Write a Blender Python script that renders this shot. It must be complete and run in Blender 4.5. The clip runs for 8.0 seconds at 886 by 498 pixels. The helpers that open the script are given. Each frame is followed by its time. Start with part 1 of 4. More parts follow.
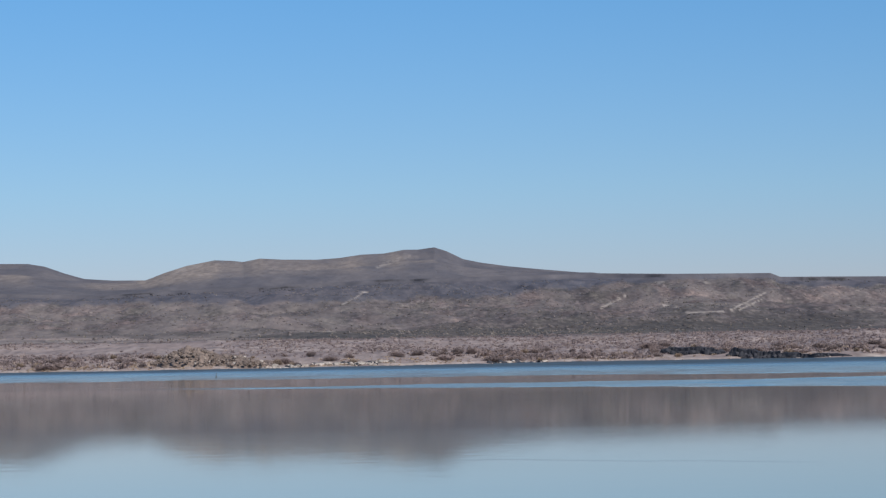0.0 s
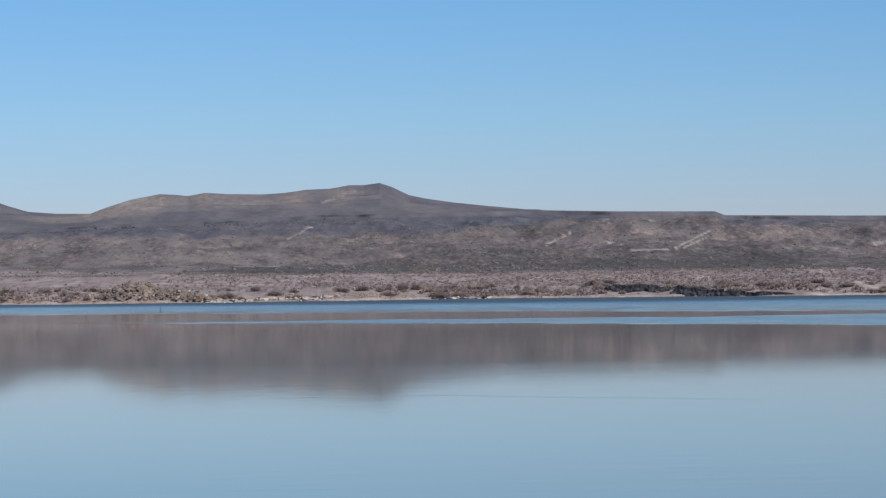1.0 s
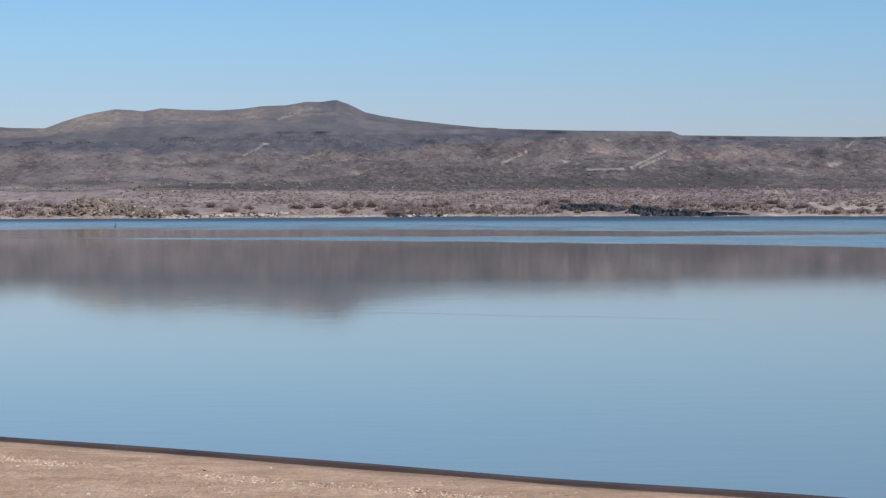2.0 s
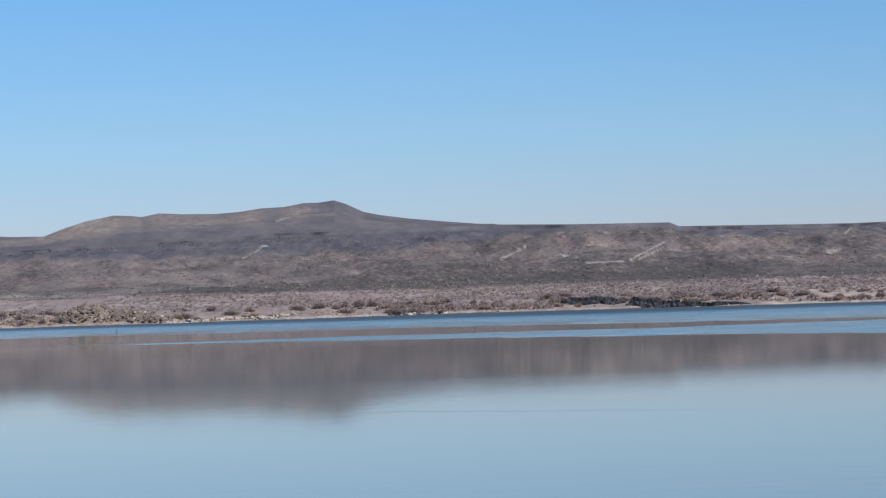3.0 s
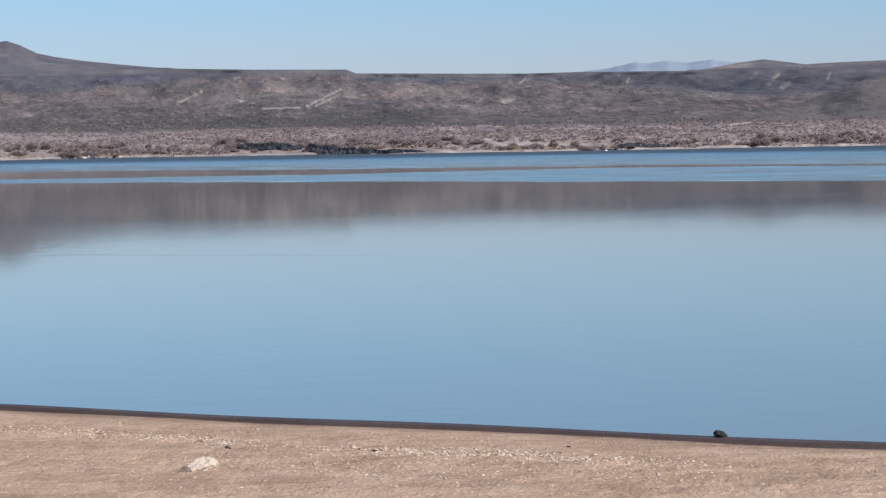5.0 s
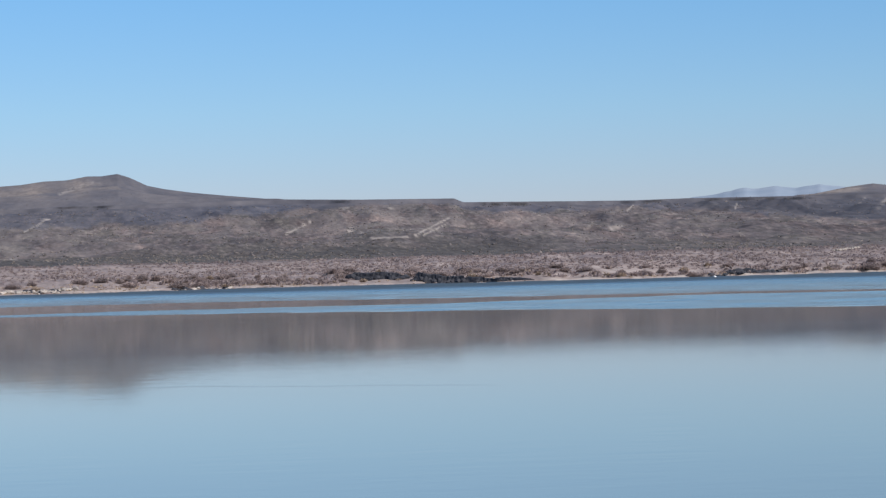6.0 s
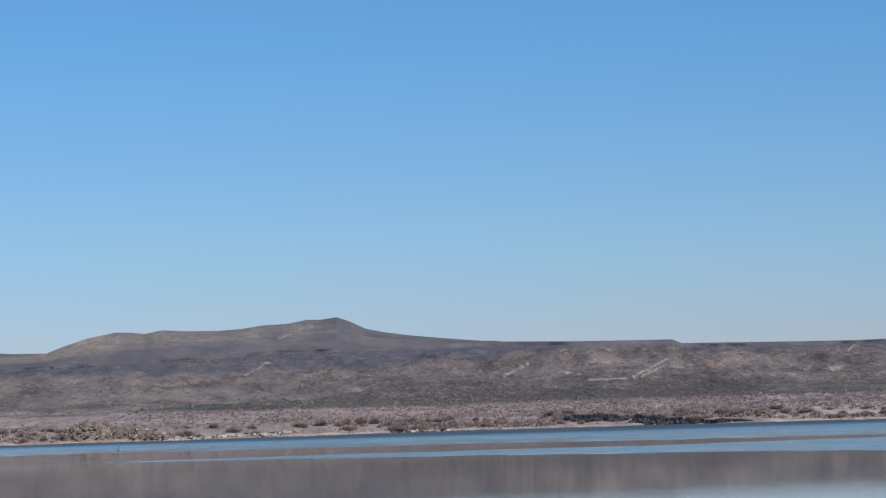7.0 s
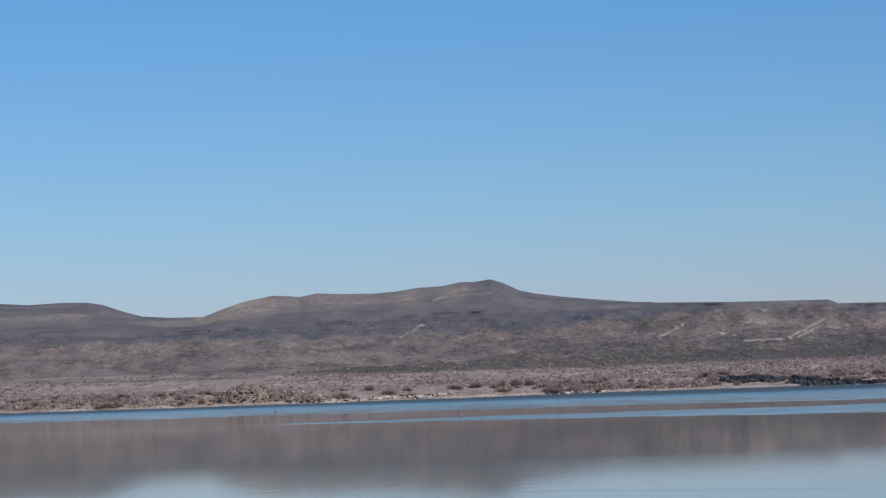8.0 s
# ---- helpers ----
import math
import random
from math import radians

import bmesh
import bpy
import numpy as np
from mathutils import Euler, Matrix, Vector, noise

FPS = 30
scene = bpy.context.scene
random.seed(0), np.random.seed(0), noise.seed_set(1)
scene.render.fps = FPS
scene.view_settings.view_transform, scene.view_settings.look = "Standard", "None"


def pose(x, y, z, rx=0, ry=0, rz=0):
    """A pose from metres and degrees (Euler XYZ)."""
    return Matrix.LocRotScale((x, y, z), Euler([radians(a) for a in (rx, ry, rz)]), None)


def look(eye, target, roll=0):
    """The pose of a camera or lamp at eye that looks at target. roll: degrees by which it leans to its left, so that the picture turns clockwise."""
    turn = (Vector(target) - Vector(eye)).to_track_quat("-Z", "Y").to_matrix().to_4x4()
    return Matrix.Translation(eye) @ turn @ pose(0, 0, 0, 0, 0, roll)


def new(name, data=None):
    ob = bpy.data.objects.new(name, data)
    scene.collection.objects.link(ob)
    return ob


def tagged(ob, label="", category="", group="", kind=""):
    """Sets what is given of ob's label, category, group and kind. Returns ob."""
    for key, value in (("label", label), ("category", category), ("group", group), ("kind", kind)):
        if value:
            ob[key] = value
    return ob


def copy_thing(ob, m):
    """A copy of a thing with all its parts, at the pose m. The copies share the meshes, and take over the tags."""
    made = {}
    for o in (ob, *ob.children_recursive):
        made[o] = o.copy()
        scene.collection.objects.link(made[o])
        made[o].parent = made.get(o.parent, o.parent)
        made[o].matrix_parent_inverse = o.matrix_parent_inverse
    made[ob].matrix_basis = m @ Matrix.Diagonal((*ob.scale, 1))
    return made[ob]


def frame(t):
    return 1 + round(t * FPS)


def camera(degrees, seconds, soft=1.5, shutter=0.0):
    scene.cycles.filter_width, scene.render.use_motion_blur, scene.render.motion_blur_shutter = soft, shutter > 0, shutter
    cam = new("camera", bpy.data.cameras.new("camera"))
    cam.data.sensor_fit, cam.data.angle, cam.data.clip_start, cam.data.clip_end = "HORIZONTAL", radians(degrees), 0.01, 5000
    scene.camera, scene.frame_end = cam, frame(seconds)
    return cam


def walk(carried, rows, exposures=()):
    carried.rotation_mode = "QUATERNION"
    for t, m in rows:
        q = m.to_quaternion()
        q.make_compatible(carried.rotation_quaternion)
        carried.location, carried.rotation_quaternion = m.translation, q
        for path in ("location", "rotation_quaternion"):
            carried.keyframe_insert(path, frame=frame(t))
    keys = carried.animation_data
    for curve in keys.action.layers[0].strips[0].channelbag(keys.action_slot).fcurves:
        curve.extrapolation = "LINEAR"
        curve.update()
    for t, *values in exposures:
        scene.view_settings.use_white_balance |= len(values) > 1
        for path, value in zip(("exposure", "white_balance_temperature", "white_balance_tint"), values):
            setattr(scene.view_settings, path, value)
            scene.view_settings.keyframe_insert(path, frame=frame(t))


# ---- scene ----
# A reservoir seen from its beach: the camera stands on the sand and pans over the water to the desert shore.
EYE = 2.2          # height of the eye over the water
cam = camera(20.0, 8.0, soft=1.3)
# seconds, yaw to the right, pitch up, roll (degrees)
ROWS = [
    (0.0, 0.001, 2.401, -1.027),
    (0.2, 0.084, 2.264, -1.048),
    (0.3, 0.195, 2.151, -1.109),
    (0.5, 0.547, 1.957, -1.139),
    (0.7, 0.848, 1.634, -1.033),
    (0.8, 1.044, 1.399, -0.916),
    (1.0, 1.228, 0.923, -0.616),
    (1.2, 1.331, 0.452, -0.328),
    (1.4, 1.485, -0.037, -0.111),
    (1.6, 1.707, -0.499, 0.029),
    (1.8, 1.965, -0.838, 0.031),
    (2.0, 2.225, -0.956, -0.144),
    (2.2, 2.453, -0.757, -0.532),
    (2.3, 2.542, -0.504, -0.822),
    (2.5, 2.707, 0.098, -1.418),
    (2.7, 2.179, 1.087, -1.644),
    (2.8, 1.947, 1.319, -1.650),
    (3.0, 2.254, 1.261, -1.714),
    (3.2, 3.090, 1.012, -1.979),
    (3.3, 3.533, 0.874, -2.059),
    (3.4, 3.969, 0.753, -2.194),
    (3.5, 4.324, 0.667, -2.322),
    (3.7, 5.062, 0.420, -2.438),
    (3.8, 5.476, 0.236, -2.425),
    (3.9, 5.864, 0.093, -2.377),
    (4.0, 6.283, -0.104, -2.418),
    (4.1, 6.786, -0.409, -2.377),
    (4.2, 7.353, -0.744, -2.343),
    (4.4, 8.306, -1.360, -2.193),
    (4.6, 9.002, -1.895, -1.797),
    (4.8, 9.424, -2.271, -1.323),
    (5.0, 9.551, -2.412, -0.913),
    (5.2, 9.366, -2.243, -0.709),
    (5.3, 9.160, -2.024, -0.701),
    (5.4, 8.845, -1.766, -0.792),
    (5.5, 8.631, -1.470, -0.914),
    (5.7, 8.128, -0.754, -1.118),
    (5.8, 7.837, -0.349, -1.182),
    (6.0, 7.139, 0.560, -1.491),
    (6.2, 6.484, 1.409, -1.663),
    (6.3, 5.989, 1.862, -1.749),
    (6.4, 5.444, 2.277, -1.744),
    (6.5, 4.871, 2.664, -1.766),
    (6.6, 4.329, 3.029, -1.786),
    (6.7, 3.783, 3.342, -1.745),
    (6.8, 3.125, 3.644, -1.688),
    (7.0, 2.274, 3.928, -1.716),
    (7.1, 1.802, 4.035, -1.694),
    (7.2, 1.421, 4.053, -1.720),
    (7.3, 0.990, 4.084, -1.694),
    (7.5, 0.173, 4.063, -1.767),
    (7.7, -0.480, 3.926, -1.742),
    (7.8, -0.739, 3.755, -1.804),
    (7.9, -0.933, 3.496, -1.884),
    (8.0, -1.263, 3.170, -1.917),
]
STOPS = [(0.0, 0.0), (2.3, 0.12), (2.8, 0.14), (3.5, 0.05), (5.5, 0.25), (6.2, 0.15), (6.8, 0.05), (7.05, -0.02), (8.0, -0.1)]
SWAY = [(0.0, 0.0), (4.2, 0.0), (4.8, -0.022), (5.3, -0.022), (5.5, 0.0), (8.0, 0.0)]      # seconds, metres: the arms sink a little
sink = lambda t: float(np.interp(t, [q[0] for q in SWAY], [q[1] for q in SWAY]))
walk(cam, [(t, pose(0.01, -0.02, EYE + sink(t), 0, 0, -yaw) @ pose(0, 0, 0, 90 + pitch, 0, 0) @ pose(0, 0, 0, 0, 0, roll))
           for t, yaw, pitch, roll in ROWS], exposures=STOPS)

# ---------------------------------------------------------------- light
SUN_AZ, SUN_EL = 148.0, 38.0      # degrees, to the right of +Y, and up
scene.view_settings.exposure = 0.0
world = bpy.data.worlds.new("sky")
scene.world = world
world.use_nodes = True
wn, wl = world.node_tree.nodes, world.node_tree.links
sky = wn.new("ShaderNodeTexSky")
sky.sky_type = 'NISHITA'
sky.sun_disc = False
sky.sun_elevation, sky.sun_rotation = radians(SUN_EL), radians(SUN_AZ)
sky.altitude, sky.air_density, sky.dust_density, sky.ozone_density = 1300, 1.0, 0.6, 2.0
tint = wn.new("ShaderNodeMix")          # clear, dry, deep blue winter air
tint.data_type, tint.blend_type = 'RGBA', 'MULTIPLY'
tint.inputs[0].default_value = 1.0
wl.new(sky.outputs[0], tint.inputs[6])
where = wn.new("ShaderNodeTexCoord")
split = wn.new("ShaderNodeSeparateXYZ")
wl.new(where.outputs["Generated"], split.inputs[0])
fade = wn.new("ShaderNodeValToRGB")       # pale towards the horizon, azure above
fade.color_ramp.elements[0].position, fade.color_ramp.elements[0].color = 0.02, (0.752, 0.766, 1.045, 1)
fade.color_ramp.elements[1].position, fade.color_ramp.elements[1].color = 0.15, (0.60, 1.015, 1.345, 1)
fade.color_ramp.elements.new(0.065).color = (0.717, 0.910, 1.160, 1)
wl.new(split.outputs[2], fade.inputs[0])
wl.new(fade.outputs[0], tint.inputs[7])
wl.new(tint.outputs[2], wn["Background"].inputs[0])
wn["Background"].inputs[1].default_value = 0.076
lamp = bpy.data.lights.new("sun", 'SUN')
lamp.energy, lamp.angle, lamp.color = 4.4, radians(0.53), (1.0, 0.93, 0.86)
sun = new("sun", lamp)
_a, _e = radians(SUN_AZ), radians(SUN_EL)
sun.matrix_world = look((0, 0, 60), Vector((0, 0, 60)) - Vector((math.sin(_a) * math.cos(_e), math.cos(_a) * math.cos(_e), math.sin(_e))))


# ---------------------------------------------------------------- numbers and noise
def ground_at(az, r):
    """Plan position from degrees to the right of +Y and metres from the eye."""
    return r * math.sin(radians(az)), r * math.cos(radians(az))


def lattice(ix, iy, seed):
    h = (ix.astype(np.int64) * 374761393 + iy.astype(np.int64) * 668265263 + seed * 974634777) & 0xFFFFFFFF
    h = ((h ^ (h >> 13)) * 1274126177) & 0xFFFFFFFF
    return ((h ^ (h >> 16)) & 0xFFFF) / 32767.5 - 1.0


def vnoise(x, y, seed=0):
    """Smooth noise, -1 to 1, on numpy arrays."""
    ix, iy = np.floor(x), np.floor(y)
    fx, fy = x - ix, y - iy
    fx, fy = fx * fx * (3 - 2 * fx), fy * fy * (3 - 2 * fy)
    a, b = lattice(ix, iy, seed), lattice(ix + 1, iy, seed)
    c, d = lattice(ix, iy + 1, seed), lattice(ix + 1, iy + 1, seed)
    return (a * (1 - fx) + b * fx) * (1 - fy) + (c * (1 - fx) + d * fx) * fy


def fbm(x, y, octaves=4, seed=0, gain=0.5):
    total, amp, norm = 0.0, 1.0, 0.0
    for k in range(octaves):
        total = total + amp * vnoise(x * 2 ** k + 17.3 * k, y * 2 ** k - 9.1 * k, seed + k)
        norm, amp = norm + amp, amp * gain
    return total / norm


def smooth(a, b, x):
    t = np.clip((x - a) / (b - a), 0, 1)
    return t * t * (3 - 2 * t)


def table(*pairs):
    xs, ys = zip(*pairs)
    return lambda v: np.interp(v, xs, ys)


# ---------------------------------------------------------------- the lie of the land
far_shore = table((-40, 620), (-11, 518), (-6.8, 492), (-3.4, 502), (0, 536), (3.3, 563), (6.5, 556), (10, 532), (14, 543), (19, 578), (40, 660))
rim_el = table((-30, 1.4), (-12, 1.53), (-10, 1.54), (-7.76, 1.46), (-6.55, 1.54), (-3.67, 1.64), (-1.48, 1.73), (0.84, 1.755),
               (3.41, 1.785), (5.3, 1.735), (7.42, 1.708), (7.64, 1.615), (8.4, 1.605), (10.2, 1.572), (11.5, 1.553), (12.7, 1.567),
               (15.3, 1.545), (19, 1.52), (30, 1.4))
sky_el = table((-30, 1.6), (-13, 2.1), (-11.3, 2.219), (-10.66, 2.176), (-10.0, 2.205), (-9.4, 2.2), (-9.02, 2.135), (-8.58, 1.975), (-8.14, 1.846),
               (-7.5, 1.80), (-6.76, 1.795), (-6.35, 1.95), (-5.84, 2.109), (-5.2, 2.228), (-4.82, 2.21), (-4.56, 2.18), (-4.17, 2.252),
               (-3.66, 2.22), (-2.89, 2.206), (-2.37, 2.236), (-1.86, 2.305), (-1.34, 2.322), (-0.89, 2.40), (-0.57, 2.397), (-0.2, 2.444),
               (0.08, 2.349), (0.46, 2.162), (0.85, 2.077), (1.49, 1.98), (2.26, 1.895), (3.41, 1.78), (4.2, 1.55), (7, 1.3), (14.8, 1.35),
               (15.3, 1.549), (15.8, 1.629), (16.31, 1.721), (16.88, 1.786), (17.19, 1.742), (17.82, 1.653), (18.2, 1.671), (18.67, 1.687),
               (20, 1.72), (24, 1.5))


spur_el = table((-40, -0.1), (15.4, -0.1), (16.8, 0.45), (18.0, 0.86), (19.06, 1.26), (20.2, 1.45), (24, 1.3), (40, 1.0))
# foot of the cool dark basalt soil under the rim
cool_el = table((-40, 1.2), (-12, 1.22), (-7, 1.27), (-4, 1.25), (-1, 1.26), (1.0, 1.30), (2.5, 1.42), (4, 1.56), (5.5, 1.61), (7.4, 1.60), (7.8, 1.44), (9, 1.36), (11, 1.34), (13, 1.30), (14, 1.14), (16, 1.03), (19, 1.0), (40, 1.0))


def rim_radius(az):
    return 1330 + 45 * vnoise(az * 0.55, az * 0 + 3.3, 5) + 14 * vnoise(az * 2.6, az * 0 + 8.3, 6)


def near_edge(x, y):
    """Metres into the lake from its near edge (minus: up the beach)."""
    wob = 0.22 * vnoise(x * 0.13, y * 0 + 1.7, 31) + 0.07 * vnoise(x * 0.6, y * 0 + 4.1, 32)
    return (y - (21.70 - 0.80 * x)) / 1.28 + wob


def land(az, r):
    """Height of the ground, and how far up the far slope a place lies (0 flat's end, 1 rim)."""
    x, y = r * np.sin(np.radians(az)), r * np.cos(np.radians(az))
    dn = near_edge(x, y)
    shore = far_shore(az) + 5 * vnoise(az * 1.1, az * 0 + 2.2, 41) + 2.5 * vnoise(az * 5, az * 0 + 6.2, 42)
    df = r - shore
    # near beach
    up = np.maximum(-dn, 0)
    beach = 0.022 * up + 0.010 * np.exp(-((up - 2.3) / 0.4) ** 2) * (1 + 0.6 * vnoise(x * 0.9, y * 0.9, 51))
    beach = beach + 0.012 * fbm(x * 1.1, y * 1.1, 3, 52) * smooth(0.3, 1.5, up) + (0.012 * fbm(x * 3.5, y * 3.5, 2, 53) + 0.012 * fbm(x * 11, y * 11, 3, 54)) * smooth(0.7, 1.4, up)
    beach = beach + 0.034 * np.maximum(0, fbm(x * 7, y * 7, 3, 55)) * np.exp(-((up - 1.93) / 0.31) ** 2)
    # shallow wheel tracks that cross the sand
    for off in (0.0, 0.16, 0.30, 1.25, 1.41, 1.55):
        lane = up - 2.75 - off - 0.045 * x + 0.05 * vnoise(x * 0.5, y * 0 + off, 56)
        beach = beach - 0.010 * np.exp(-(lane / 0.05) ** 2) * smooth(-0.5, 0.3, vnoise(x * 0.35, y * 0 + off * 3, 57)) * smooth(2.2, 2.6, up)
    beach = np.minimum(beach, 1.0 + 0.004 * up)
    bed = -np.minimum(np.minimum(0.05 * np.maximum(dn, 0), 0.06 * np.maximum(-df, 0)), 3.0)
    # far flat, slope, rim, hills
    flat_end = shore + 118
    rr = rim_radius(az)
    s = (r - flat_end) / (rr - flat_end)
    el_r = rim_el(az)
    cut = np.where(az > 3.0, 0.12, 0.07)
    el = np.interp(s, (0, 0.26, 0.70, 0.955, 0.985, 1.0), (0, 0.22, 0.63, 0.885, 0.925, 1.0))
    lip = 0.60 + 0.07 * vnoise(az * 0.8, az * 0 + 1.9, 66) + 0.02 * vnoise(az * 4, az * 0 + 2.9, 67)
    el = el + 0.028 * (smooth(0, 0.012, s - lip) - smooth(0.0, 0.16, s - lip)) * smooth(-0.2, 0.4, vnoise(az * 0.5, az * 0 + 7.7, 68))
    el = 0.36 + (el_r - 0.36) * el
    z_slope = EYE + r * np.tan(np.radians(el))
    rough = smooth(0.05, 0.3, s) * (1 - smooth(0.9, 0.985, s))
    gully = 1 - np.abs(fbm(x / 85, y / 210, 3, 61)) * 2
    rill = 1 - np.abs(fbm(x / 26, y / 170, 3, 69)) * 2
    z_slope = z_slope + rough * (3.6 * (gully - 0.5) + 2.6 * smooth(0.45, 0.8, s) * (rill - 0.5) + 2.2 * fbm(x / 34, y / 60, 3, 62) + 1.7 * fbm(x / 9, y / 16, 3, 63))
    spur = (EYE + 960 * np.tan(np.radians(spur_el(az)))) * np.exp(-((r - 960) / 230) ** 2)
    z_slope = np.maximum(z_slope, spur + 1.2 * fbm(x / 30, y / 60, 3, 73))
    z_end = EYE + flat_end * math.tan(radians(0.36))
    t = np.clip(df / 118, 0, 1)
    z_flat = z_end * (0.75 * t + 0.25 * t * t) + smooth(4, 30, df) * (1 - smooth(95, 118, df)) * (0.11 * fbm(x / 22, y / 22, 3, 64) + 0.10 * fbm(x / 5, y / 5, 2, 65)) + (0.35 + 0.25 * vnoise(az * 2.3, az * 0 + 3.1, 43)) * smooth(0.0, 3.0, df)
    # hills behind the rim
    z_rim = EYE + rr * np.tan(np.radians(el_r))
    peak_r = np.where(az > 9, 2350.0, 2750.0)
    z_sky = EYE + peak_r * np.tan(np.radians(sky_el(az)))
    u = np.clip((r - rr - 60) / (peak_r - rr - 60), 0, 1)
    rise = 0.25 * u + 0.75 * u ** 1.7
    hill = z_rim + (z_sky - z_rim) * rise
    hill = hill + smooth(0.08, 0.4, u) * (1 - smooth(0.8, 1.0, u)) * (14 * fbm(x / 240, y / 420, 4, 71) + 3 * fbm(x / 45, y / 80, 2, 72))
    beyond = np.maximum(r - peak_r, 0)
    hill = np.maximum(hill - 0.10 * beyond, np.minimum(hill, 6.0))
    z = np.where(s > 1, hill, np.where(df > 118, z_slope, z_flat))
    z = np.where(df < 0, bed, z)
    z = np.where(dn < 0, beach, z)
    return z, s, df, dn


def height(az, r):
    return float(land(np.array([float(az)]), np.array([float(r)]))[0][0])


# ---------------------------------------------------------------- materials
def material(name):
    m = bpy.data.materials.new(name)
    m.use_nodes = True
    return m, m.node_tree.nodes, m.node_tree.links, m.node_tree.nodes["Principled BSDF"]


def noise_node(n, l, scale, detail=4.0, rough=0.55, stretch=None):
    tc = n.new("ShaderNodeTexCoord")
    node = n.new("ShaderNodeTexNoise")
    node.inputs["Scale"].default_value, node.inputs["Detail"].default_value, node.inputs["Roughness"].default_value = scale, detail, rough
    src = tc.outputs["Object"]
    if stretch:
        mp = n.new("ShaderNodeMapping")
        mp.inputs["Scale"].default_value = stretch
        l.new(src, mp.inputs[0])
        src = mp.outputs[0]
    l.new(src, node.inputs["Vector"])
    return node.outputs["Fac"]


def ramp(n, l, fac, *stops):
    node = n.new("ShaderNodeValToRGB")
    el = node.color_ramp.elements
    while len(el) < len(stops):
        el.new(0.5)
    for e, (p, c) in zip(el, stops):
        e.position = p
        e.color = (*c, 1) if len(c) == 3 else c
    l.new(fac, node.inputs[0])
    return node.outputs[0]


def mix(n, l, fac, a, b, kind='MIX'):
    node = n.new("ShaderNodeMix")
    node.data_type, node.blend_type = 'RGBA', kind
    for sock, v in ((node.inputs[0], fac), (node.inputs[6], a), (node.inputs[7], b)):
        if isinstance(v, (int, float)):
            sock.default_value = v
        elif isinstance(v, tuple):
            sock.default_value = (*v, 1)
        else:
            l.new(v, sock)
    return node.outputs[2]


def attr(n, name):
    node = n.new("ShaderNodeAttribute")
    node.attribute_name = name
    return node.outputs["Fac"]


def maths(n, l, op, a, b=0.0):
    node = n.new("ShaderNodeMath")
    node.operation = op
    for sock, v in zip(node.inputs, (a, b)):
        if isinstance(v, (int, float)):
            sock.default_value = v
        else:
            l.new(v, sock)
    return node.outputs[0]


def bump(n, l, bsdf, fac, strength, distance):
    node = n.new("ShaderNodeBump")
    node.inputs["Strength"].default_value, node.inputs["Distance"].default_value = strength, distance
    l.new(fac, node.inputs["Height"])
    l.new(node.outputs[0], bsdf.inputs["Normal"])


